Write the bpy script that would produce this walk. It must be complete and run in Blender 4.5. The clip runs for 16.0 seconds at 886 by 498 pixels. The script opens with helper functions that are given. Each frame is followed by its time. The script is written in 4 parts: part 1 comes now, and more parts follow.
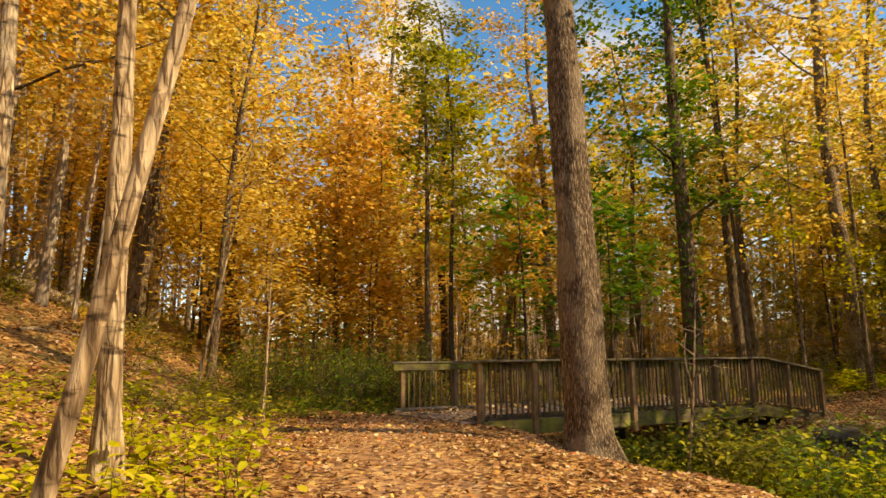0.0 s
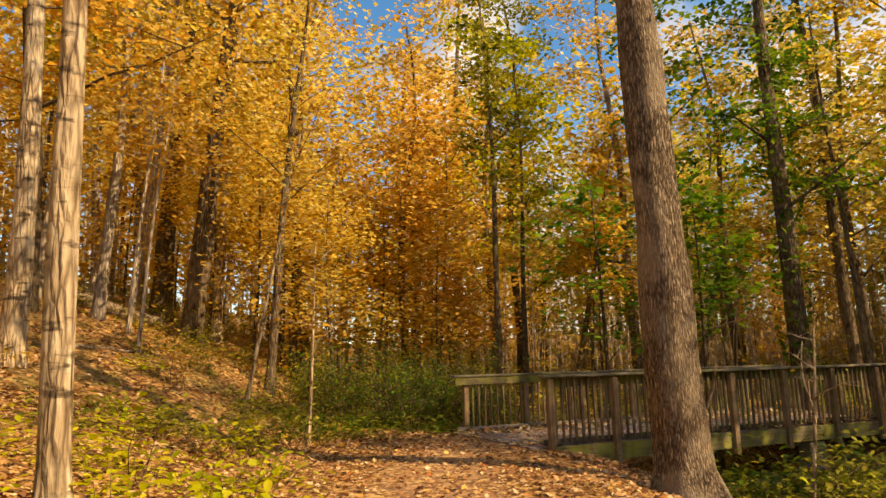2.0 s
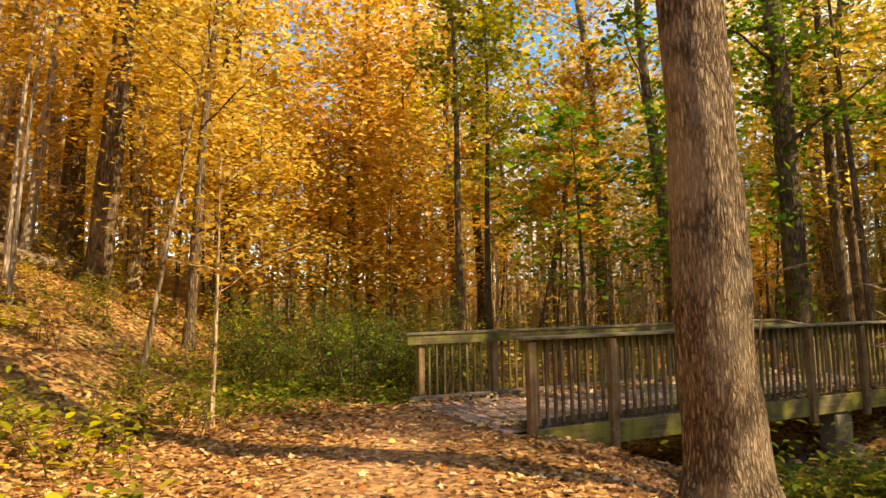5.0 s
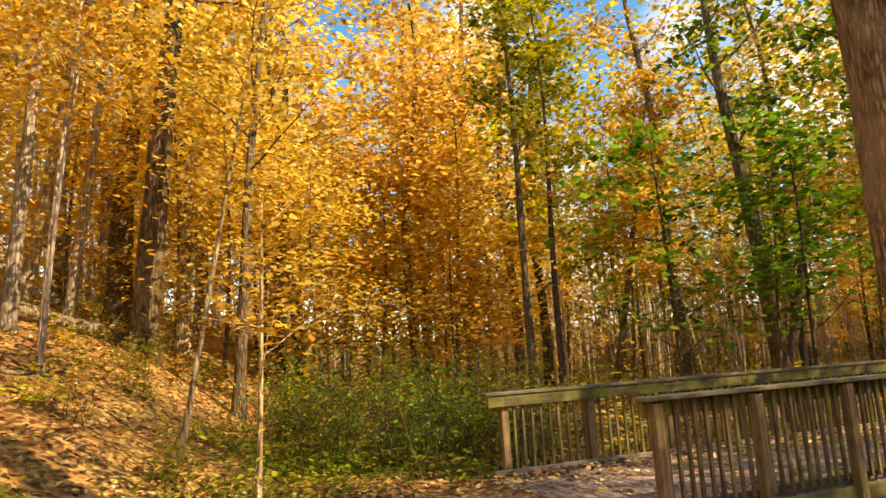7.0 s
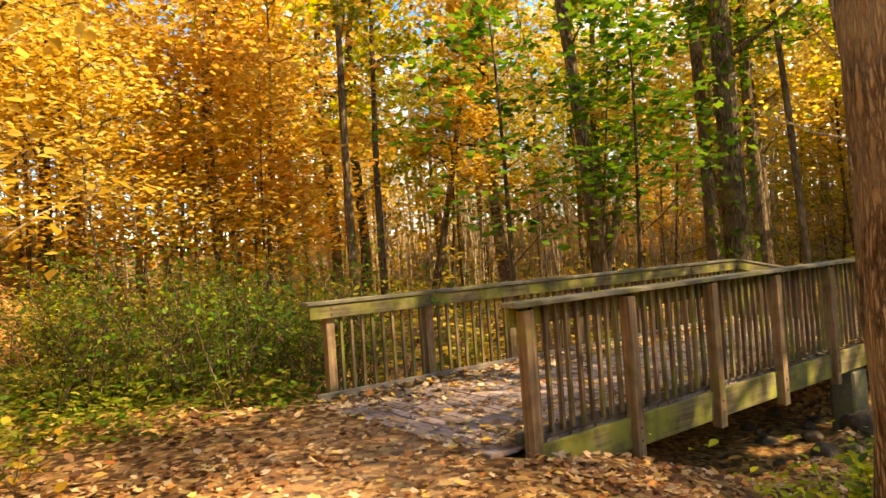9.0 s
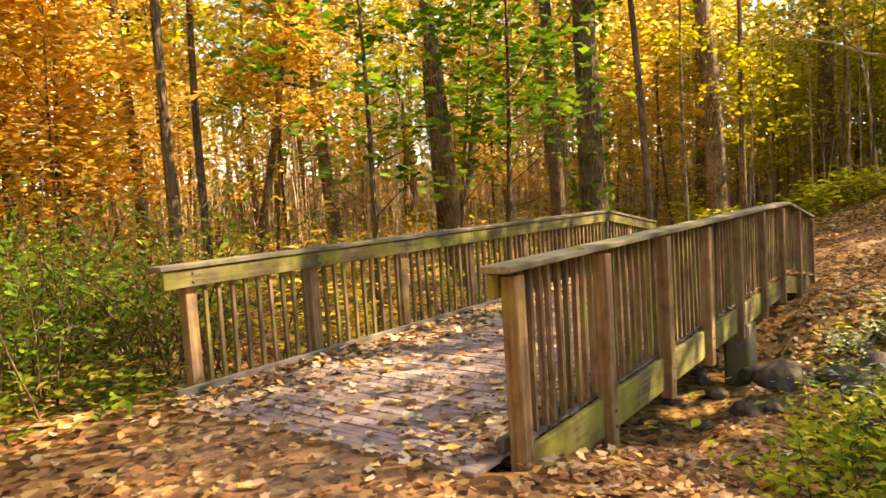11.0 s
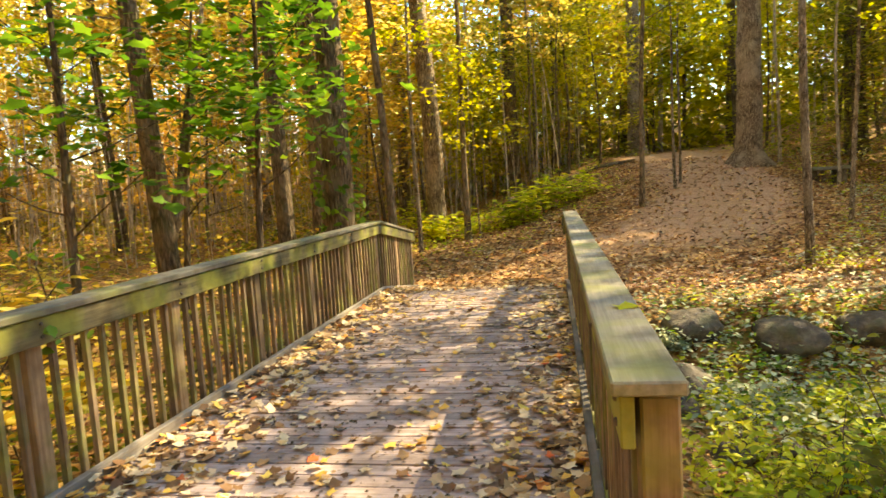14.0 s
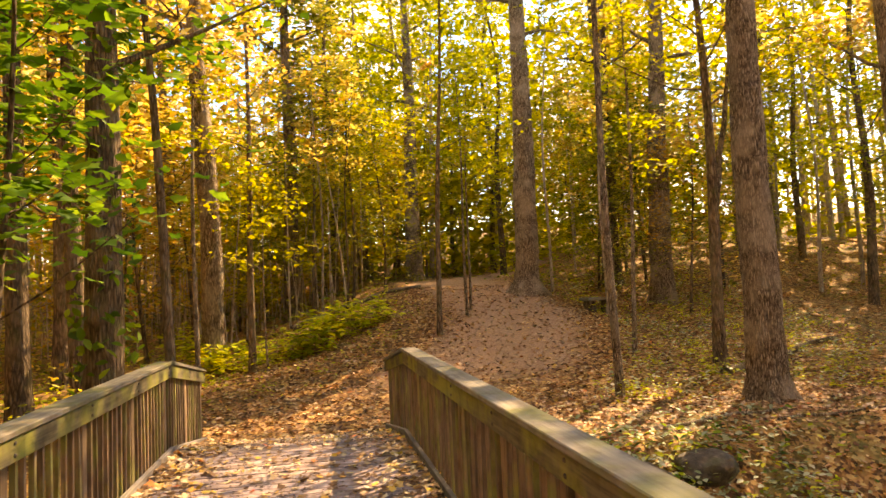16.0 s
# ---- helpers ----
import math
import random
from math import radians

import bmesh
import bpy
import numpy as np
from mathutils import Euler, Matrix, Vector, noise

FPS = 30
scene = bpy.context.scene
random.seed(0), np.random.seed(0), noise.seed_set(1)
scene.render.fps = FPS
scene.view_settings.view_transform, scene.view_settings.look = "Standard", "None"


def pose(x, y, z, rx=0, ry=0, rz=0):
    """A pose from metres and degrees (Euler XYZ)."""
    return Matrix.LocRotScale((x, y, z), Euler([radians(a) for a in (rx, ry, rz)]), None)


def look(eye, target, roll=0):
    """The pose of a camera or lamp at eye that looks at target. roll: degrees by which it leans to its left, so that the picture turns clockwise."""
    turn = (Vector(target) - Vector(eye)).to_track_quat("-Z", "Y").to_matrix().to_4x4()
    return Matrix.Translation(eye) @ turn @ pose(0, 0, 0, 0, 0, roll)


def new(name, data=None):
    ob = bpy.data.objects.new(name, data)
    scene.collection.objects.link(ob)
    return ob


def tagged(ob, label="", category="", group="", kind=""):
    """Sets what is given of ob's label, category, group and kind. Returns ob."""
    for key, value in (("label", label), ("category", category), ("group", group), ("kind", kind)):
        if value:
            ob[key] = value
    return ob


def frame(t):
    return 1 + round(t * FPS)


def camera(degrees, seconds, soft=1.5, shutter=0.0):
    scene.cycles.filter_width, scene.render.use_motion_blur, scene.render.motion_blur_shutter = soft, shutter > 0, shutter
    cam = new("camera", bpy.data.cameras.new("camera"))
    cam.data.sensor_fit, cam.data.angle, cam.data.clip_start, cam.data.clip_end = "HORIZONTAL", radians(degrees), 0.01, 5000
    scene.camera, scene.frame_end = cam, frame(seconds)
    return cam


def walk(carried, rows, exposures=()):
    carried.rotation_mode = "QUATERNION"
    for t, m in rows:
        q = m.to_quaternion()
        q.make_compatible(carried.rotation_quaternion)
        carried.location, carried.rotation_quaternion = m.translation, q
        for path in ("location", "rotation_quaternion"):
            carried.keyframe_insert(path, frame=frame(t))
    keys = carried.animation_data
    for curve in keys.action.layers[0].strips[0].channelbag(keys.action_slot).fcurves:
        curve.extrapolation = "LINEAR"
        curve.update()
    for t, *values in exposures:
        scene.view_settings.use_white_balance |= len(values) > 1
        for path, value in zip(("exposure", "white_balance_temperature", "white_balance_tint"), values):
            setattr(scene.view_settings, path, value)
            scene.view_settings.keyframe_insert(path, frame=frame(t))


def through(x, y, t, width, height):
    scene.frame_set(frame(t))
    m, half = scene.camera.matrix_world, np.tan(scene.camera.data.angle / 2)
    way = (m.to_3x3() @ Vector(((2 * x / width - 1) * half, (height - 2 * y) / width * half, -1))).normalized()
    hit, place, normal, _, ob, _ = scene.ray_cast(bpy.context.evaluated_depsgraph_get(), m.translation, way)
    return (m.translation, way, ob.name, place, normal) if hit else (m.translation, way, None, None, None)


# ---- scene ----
cam = camera(66.0, 16.0, 1.5, 0.15)
PATH = [
    (0, (13.603, -6.246, 1.022), (11.87, -5.303, 1.354), -0.8),
    (0.5, (13.536, -5.957, 0.998), (11.744, -5.129, 1.315), -0.8),
    (1, (13.251, -5.74, 1.065), (11.437, -4.964, 1.393), -0.1),
    (1.5, (12.752, -5.566, 1.192), (10.94, -4.793, 1.54), -0.4),
    (2, (12.421, -5.283, 1.266), (10.593, -4.546, 1.604), -1.6),
    (2.5, (12.074, -5.047, 1.182), (10.233, -4.32, 1.469), -1.3),
    (3, (11.673, -4.829, 1.184), (9.842, -4.059, 1.419), -0.1),
    (3.5, (11.27, -4.649, 1.16), (9.458, -3.827, 1.361), -1.3),
    (6, (9.067, -3.956, 1.575), (7.273, -3.091, 1.755), -1.4),
    (6.5, (8.725, -3.928, 1.582), (6.909, -3.135, 1.851), -2.8),
    (7, (8.292, -3.808, 1.511), (6.453, -3.093, 1.839), -3.7),
    (7.5, (7.927, -3.672, 1.511), (6.105, -2.907, 1.819), -3.4),
    (8, (7.51, -3.53, 1.543), (5.755, -2.6, 1.779), -2.9),
    (8.5, (7.122, -3.365, 1.435), (5.436, -2.294, 1.557), -3.7),
    (11, (4.949, -2.93, 1.463), (3.728, -1.352, 1.316), -3.8),
    (11.5, (4.535, -2.927, 1.48), (3.472, -1.237, 1.345), -3.8),
    (12, (4.107, -2.674, 1.519), (3.19, -0.905, 1.337), -4.6),
    (12.5, (3.73, -2.414, 1.533), (3.057, -0.542, 1.333), -4.9),
    (13, (3.341, -2.192, 1.56), (2.729, -0.3, 1.354), -4.5),
    (13.5, (3.023, -1.886, 1.584), (2.468, 0.022, 1.363), -4.0),
    (14, (2.732, -1.595, 1.613), (2.371, 0.362, 1.414), -3.6),
    (14.5, (2.418, -1.245, 1.688), (2.384, 0.752, 1.583), -3.0),
    (15, (2.203, -0.915, 1.696), (2.268, 1.084, 1.676), -3.6),
    (15.5, (1.961, -0.616, 1.753), (2.148, 1.374, 1.817), -2.4),
    (16, (1.77, -0.195, 1.776), (2.118, 1.771, 1.894), -2.4),
]
walk(cam, [(t, look(eye, target, roll)) for t, eye, target, roll in PATH],
     exposures=[(0, 0.76, 10000, 14), (2.5, 0.84, 10000, 17), (3.5, 0.95, 9900, 15), (6, 1.3, 9900, 13), (7.25, 1.32, 9900, 12), (8.5, 1.55, 10000, 11), (11, 2.25, 9700, 14), (12, 2.4, 9300, 10), (12.5, 2.38, 9000, 5), (13, 2.33, 8800, -1), (14.0, 2.38, 9000, 1), (14.5, 2.42, 9700, 11), (15, 2.32, 9700, 6), (15.5, 2.25, 10100, 10), (16, 2.1, 11600, 23)])

# ---------------------------------------------------------------- world and sun
SUN_AZ, SUN_EL = radians(45), radians(40)          # azimuth from +x towards +y
world = bpy.data.worlds.new("sky")
scene.world = world
world.use_nodes = True
wn, wl = world.node_tree.nodes, world.node_tree.links
sky = wn.new("ShaderNodeTexSky")
sky.sky_type, sky.sun_disc = "NISHITA", False
sky.sun_elevation, sky.sun_rotation = SUN_EL, radians(90) - SUN_AZ
sky.air_density, sky.dust_density, sky.ozone_density = 1.0, 0.3, 3.0
wco = wn.new("ShaderNodeTexCoord")
wnoise = wn.new("ShaderNodeTexNoise")
wnoise.inputs["Scale"].default_value, wnoise.inputs["Detail"].default_value = 3.2, 6.0
wramp = wn.new("ShaderNodeValToRGB")
wramp.color_ramp.elements[0].position, wramp.color_ramp.elements[1].position = 0.5, 0.66
wmix = wn.new("ShaderNodeMixRGB")
wmix.inputs[2].default_value = (4.2, 4.3, 4.5, 1)
wl.new(wco.outputs["Generated"], wnoise.inputs["Vector"])
wl.new(wnoise.outputs["Fac"], wramp.inputs["Fac"])
wl.new(wramp.outputs["Color"], wmix.inputs[0])
wsat = wn.new("ShaderNodeHueSaturation")
wsat.inputs["Saturation"].default_value = 1.35
wl.new(sky.outputs["Color"], wsat.inputs["Color"])
wl.new(wsat.outputs[0], wmix.inputs[1])
wl.new(wmix.outputs[0], wn["Background"].inputs["Color"])
wn["Background"].inputs["Strength"].default_value = 0.15
sun_data = bpy.data.lights.new("sun", "SUN")
sun_data.energy, sun_data.angle, sun_data.color = 3.8, radians(0.6), (1.0, 0.87, 0.66)
sun = new("sun", sun_data)
sun_dir = Vector((math.cos(SUN_EL) * math.cos(SUN_AZ), math.cos(SUN_EL) * math.sin(SUN_AZ), math.sin(SUN_EL)))
sun.matrix_world = look(sun_dir * 60, (0, 0, 0))

# ---------------------------------------------------------------- materials
def material(name):
    mat = bpy.data.materials.new(name)
    mat.use_nodes = True
    return mat, mat.node_tree.nodes, mat.node_tree.links, mat.node_tree.nodes["Principled BSDF"]


def ramp(nodes, stops, mode="LINEAR"):
    node = nodes.new("ShaderNodeValToRGB")
    node.color_ramp.interpolation = mode
    els = node.color_ramp.elements
    while len(els) < len(stops):
        els.new(0.5)
    for el, (p, c) in zip(els, stops):
        el.position, el.color = p, (*c, 1)
    return node


def noise_tex(nodes, links, vector, scale, detail=5, rough=0.55):
    node = nodes.new("ShaderNodeTexNoise")
    node.inputs["Scale"].default_value, node.inputs["Detail"].default_value = scale, detail
    node.inputs["Roughness"].default_value = rough
    links.new(vector, node.inputs["Vector"])
    return node


def mapped(nodes, links, vector, scale):
    node = nodes.new("ShaderNodeMapping")
    node.inputs["Scale"].default_value = scale
    links.new(vector, node.inputs["Vector"])
    return node.outputs[0]


def mix(nodes, links, fac, a, b, blend="MIX"):
    node = nodes.new("ShaderNodeMixRGB")
    node.blend_type = blend
    for sock, value in zip(node.inputs, (fac, a, b)):
        if isinstance(value, (int, float)):
            sock.default_value = value
        elif isinstance(value, tuple):
            sock.default_value = (*value, 1)
        else:
            links.new(value, sock)
    return node.outputs[0]


def bump(nodes, links, height, strength, distance, bsdf):
    node = nodes.new("ShaderNodeBump")
    node.inputs["Strength"].default_value, node.inputs["Distance"].default_value = strength, distance
    links.new(height, node.inputs["Height"])
    links.new(node.outputs[0], bsdf.inputs["Normal"])


def leaf_material(name, stops, through=0.5, gloss=0.25):
    """Thin leaves: their colour varies from leaf to leaf, and some of the light passes through."""
    mat, nodes, links, bsdf = material(name)
    geo, info = nodes.new("ShaderNodeNewGeometry"), nodes.new("ShaderNodeObjectInfo")
    col = ramp(nodes, stops)
    links.new(geo.outputs["Random Per Island"], col.inputs[0])
    hue = nodes.new("ShaderNodeHueSaturation")
    shift = nodes.new("ShaderNodeMapRange")
    shift.inputs["To Min"].default_value, shift.inputs["To Max"].default_value = 0.485, 0.515
    links.new(info.outputs["Random"], shift.inputs["Value"])
    links.new(shift.outputs[0], hue.inputs["Hue"])
    links.new(col.outputs[0], hue.inputs["Color"])
    tc = nodes.new("ShaderNodeTexCoord")
    big = noise_tex(nodes, links, tc.outputs["Object"], 0.6, 3)
    var = ramp(nodes, [(0.3, (0.72, 0.72, 0.72)), (0.7, (1.12, 1.12, 1.12))])
    links.new(big.outputs["Fac"], var.inputs[0])
    tint = mix(nodes, links, 1.0, hue.outputs[0], var.outputs[0], "MULTIPLY")
    links.new(tint, bsdf.inputs["Base Color"])
    bsdf.inputs["Roughness"].default_value = 0.6
    bsdf.inputs["Specular IOR Level"].default_value = gloss
    trans = nodes.new("ShaderNodeBsdfTranslucent")
    links.new(tint, trans.inputs["Color"])
    both = nodes.new("ShaderNodeMixShader")
    both.inputs[0].default_value = through
    links.new(bsdf.outputs[0], both.inputs[1])
    links.new(trans.outputs[0], both.inputs[2])
    links.new(both.outputs[0], nodes["Material Output"].inputs["Surface"])
    return mat


GOLD = leaf_material("golden_leaves", [(0, (0.42, 0.22, 0.025)), (0.3, (0.66, 0.41, 0.055)), (0.7, (0.78, 0.57, 0.11)), (1, (0.82, 0.70, 0.24))], 0.66)
AMBER = leaf_material("amber_leaves", [(0, (0.48, 0.23, 0.03)), (0.5, (0.82, 0.49, 0.07)), (1, (0.92, 0.65, 0.14))], 0.68)
ORANGE = leaf_material("orange_leaves", [(0, (0.48, 0.21, 0.03)), (0.5, (0.80, 0.44, 0.08)), (1, (0.90, 0.58, 0.15))], 0.68)
LEMON = leaf_material("yellow_green_leaves", [(0, (0.20, 0.22, 0.008)), (0.5, (0.48, 0.47, 0.018)), (1, (0.74, 0.65, 0.045))], 0.55)
OLIVE = leaf_material("olive_leaves", [(0, (0.10, 0.12, 0.012)), (0.6, (0.28, 0.28, 0.03)), (1, (0.56, 0.48, 0.07))], 0.5)
GREEN = leaf_material("green_leaves", [(0, (0.05, 0.115, 0.01)), (0.6, (0.135, 0.255, 0.018)), (1, (0.30, 0.43, 0.035))], 0.5)
LIME = leaf_material("lime_leaves", [(0, (0.24, 0.32, 0.015)), (0.5, (0.56, 0.60, 0.03)), (1, (0.84, 0.76, 0.07))], 0.5)
SAGE = leaf_material("sage_leaves", [(0, (0.2, 0.26, 0.12)), (0.5, (0.45, 0.5, 0.3)), (1, (0.7, 0.7, 0.48))], 0.35)
LITTER = leaf_material("fallen_leaves", [(0, (0.09, 0.04, 0.018)), (0.25, (0.27, 0.12, 0.046)), (0.5, (0.46, 0.235, 0.09)), (0.68, (0.60, 0.37, 0.17)), (0.85, (0.76, 0.58, 0.36)), (0.95, (0.76, 0.52, 0.13)), (1, (0.62, 0.19, 0.05))], 0.15)
DECKLEAF = leaf_material("fallen_yellow_leaves", [(0, (0.10, 0.05, 0.025)), (0.25, (0.24, 0.13, 0.06)), (0.45, (0.50, 0.32, 0.16)), (0.68, (0.78, 0.60, 0.37)), (0.8, (0.82, 0.68, 0.44)), (0.88, (0.76, 0.42, 0.08)), (0.96, (0.80, 0.60, 0.14)), (1, (0.70, 0.14, 0.05))], 0.15)


CRUMB = leaf_material("crumbled_leaves", [(0, (0.035, 0.02, 0.012)), (0.6, (0.11, 0.065, 0.035)), (1, (0.26, 0.17, 0.10))], 0.05)


def bark_material(name, dark, mid, light, ridge=26, moss=0.0, scars=False):
    mat, nodes, links, bsdf = material(name)
    tc, info = nodes.new("ShaderNodeTexCoord"), nodes.new("ShaderNodeObjectInfo")
    vec = mapped(nodes, links, tc.outputs["Object"], (1, 1, 0.2))
    fur = noise_tex(nodes, links, vec, ridge * 0.8, 6, 0.5)
    vor = nodes.new("ShaderNodeTexVoronoi")
    vor.feature = "DISTANCE_TO_EDGE"
    vor.inputs["Scale"].default_value = ridge * 0.8
    bend = noise_tex(nodes, links, vec, ridge * 0.45, 4, 0.6)
    links.new(mix(nodes, links, 0.08, vec, bend.outputs["Color"], "ADD"), vor.inputs["Vector"])
    crack = ramp(nodes, [(0.0, (0.32, 0.32, 0.32)), (0.25, (1, 1, 1))])
    links.new(vor.outputs["Distance"], crack.inputs[0])
    height = mix(nodes, links, 0.8, fur.outputs["Fac"], crack.outputs[0], "MULTIPLY")
    col = ramp(nodes, [(0.16, dark), (0.38, mid), (0.66, light)])
    links.new(height, col.inputs[0])
    patch = noise_tex(nodes, links, tc.outputs["Object"], 1.7, 6)
    pr = ramp(nodes, [(0.46, (0, 0, 0)), (0.62, (1, 1, 1))])
    links.new(patch.outputs["Fac"], pr.inputs[0])
    pale = mix(nodes, links, 0.5, col.outputs[0], light)
    c1 = mix(nodes, links, pr.outputs[0], col.outputs[0], pale)
    if scars:
        rings = noise_tex(nodes, links, mapped(nodes, links, tc.outputs["Object"], (1, 1, 3.2)), 2.6, 5, 0.6)
        rr = ramp(nodes, [(0.56, (0, 0, 0)), (0.64, (0.85, 0.85, 0.85))])
        links.new(rings.outputs["Fac"], rr.inputs[0])
        c1 = mix(nodes, links, rr.outputs[0], c1, (0.05, 0.032, 0.02))
    if moss:
        patch2 = noise_tex(nodes, links, tc.outputs["Object"], 3.1, 5)
        pr2 = ramp(nodes, [(0.5, (0, 0, 0)), (0.7, (moss, moss, moss))])
        links.new(patch2.outputs["Fac"], pr2.inputs[0])
        c1 = mix(nodes, links, pr2.outputs[0], c1, (0.13, 0.14, 0.04))
    vary = nodes.new("ShaderNodeMapRange")
    vary.inputs["To Min"].default_value, vary.inputs["To Max"].default_value = 0.75, 1.2
    links.new(info.outputs["Random"], vary.inputs["Value"])
    c2 = nodes.new("ShaderNodeHueSaturation")
    links.new(vary.outputs[0], c2.inputs["Value"])
    links.new(c1, c2.inputs["Color"])
    links.new(c2.outputs[0], bsdf.inputs["Base Color"])
    bsdf.inputs["Roughness"].default_value = 0.9
    bsdf.inputs["Specular IOR Level"].default_value = 0.2
    bump(nodes, links, height, 1.0, 0.065, bsdf)
    return mat


BARK = bark_material("grey_brown_bark", (0.03, 0.017, 0.009), (0.22, 0.155, 0.098), (0.58, 0.47, 0.34), 42)
BARK_DARK = bark_material("dark_bark", (0.028, 0.018, 0.010), (0.125, 0.083, 0.05), (0.30, 0.22, 0.14), 22, 0.4)
BARK_ASH = bark_material("ash_grey_bark", (0.15, 0.115, 0.085), (0.40, 0.32, 0.24), (0.64, 0.55, 0.43), 18)
BARK_PALE = bark_material("pale_smooth_bark", (0.10, 0.062, 0.035), (0.42, 0.31, 0.19), (0.74, 0.62, 0.43), 16, 0.0, True)


def wood_material(name, dark, light, green, along, moss_at=0.5):
    """Weathered boards; along: the axis of the grain (0, 1, 2)."""
    mat, nodes, links, bsdf = material(name)
    tc, info = nodes.new("ShaderNodeTexCoord"), nodes.new("ShaderNodeObjectInfo")
    shiftv = nodes.new("ShaderNodeVectorMath")
    shiftv.operation = "ADD"
    off = nodes.new("ShaderNodeVectorMath")
    off.operation = "SCALE"
    off.inputs[0].default_value = (37, 53, 71)
    links.new(info.outputs["Random"], off.inputs["Scale"])
    links.new(tc.outputs["Object"], shiftv.inputs[0])
    links.new(off.outputs[0], shiftv.inputs[1])
    sc = [34, 34, 34]
    sc[along] = 1.6
    grain = noise_tex(nodes, links, mapped(nodes, links, shiftv.outputs[0], tuple(sc)), 1.0, 7, 0.6)
    col = ramp(nodes, [(0.25, dark), (0.5, tuple((a + b) / 2 for a, b in zip(dark, light))), (0.75, light)])
    links.new(grain.outputs["Fac"], col.inputs[0])
    stain = noise_tex(nodes, links, shiftv.outputs[0], 2.3, 5)
    sr = ramp(nodes, [(moss_at, (0, 0, 0)), (moss_at + 0.17, (0.85, 0.85, 0.85))])
    links.new(stain.outputs["Fac"], sr.inputs[0])
    c1 = mix(nodes, links, sr.outputs[0], col.outputs[0], green)
    soil = noise_tex(nodes, links, shiftv.outputs[0], 7.0, 6)
    dr = ramp(nodes, [(0.3, (0.55, 0.5, 0.45)), (0.55, (1, 1, 1))])
    links.new(soil.outputs["Fac"], dr.inputs[0])
    c1 = mix(nodes, links, 0.8, c1, dr.outputs[0], "MULTIPLY")
    vary = nodes.new("ShaderNodeMapRange")
    vary.inputs["To Min"].default_value, vary.inputs["To Max"].default_value = 0.72, 1.28
    links.new(info.outputs["Random"], vary.inputs["Value"])
    c2 = nodes.new("ShaderNodeHueSaturation")
    links.new(vary.outputs[0], c2.inputs["Value"])
    links.new(c1, c2.inputs["Color"])
    links.new(c2.outputs[0], bsdf.inputs["Base Color"])
    bsdf.inputs["Roughness"].default_value = 0.82
    bsdf.inputs["Specular IOR Level"].default_value = 0.3
    bump(nodes, links, grain.outputs["Fac"], 0.5, 0.006, bsdf)
    return mat


RAIL_WOOD = wood_material("mossy_rail_wood", (0.035, 0.03, 0.018), (0.22, 0.185, 0.1), (0.235, 0.24, 0.045), 1, 0.43)
POST_WOOD = wood_material("brown_post_wood", (0.12, 0.07, 0.036), (0.39, 0.275, 0.165), (0.21, 0.195, 0.05), 2, 0.54)
BAL_WOOD = wood_material("weathered_baluster_wood", (0.055, 0.036, 0.022), (0.31, 0.215, 0.135), (0.19, 0.20, 0.05), 2, 0.46)
DECK_WOOD = wood_material("grey_deck_wood", (0.23, 0.165, 0.148), (0.50, 0.39, 0.365), (0.26, 0.2, 0.165), 0, 0.6)
CAP_WOOD = wood_material("grey_cap_wood", (0.10, 0.088, 0.065), (0.27, 0.245, 0.19), (0.17, 0.175, 0.06), 1, 0.5)
KICK_WOOD = wood_material("grey_kick_wood", (0.10, 0.09, 0.078), (0.24, 0.21, 0.185), (0.15, 0.14, 0.07), 1, 0.6)


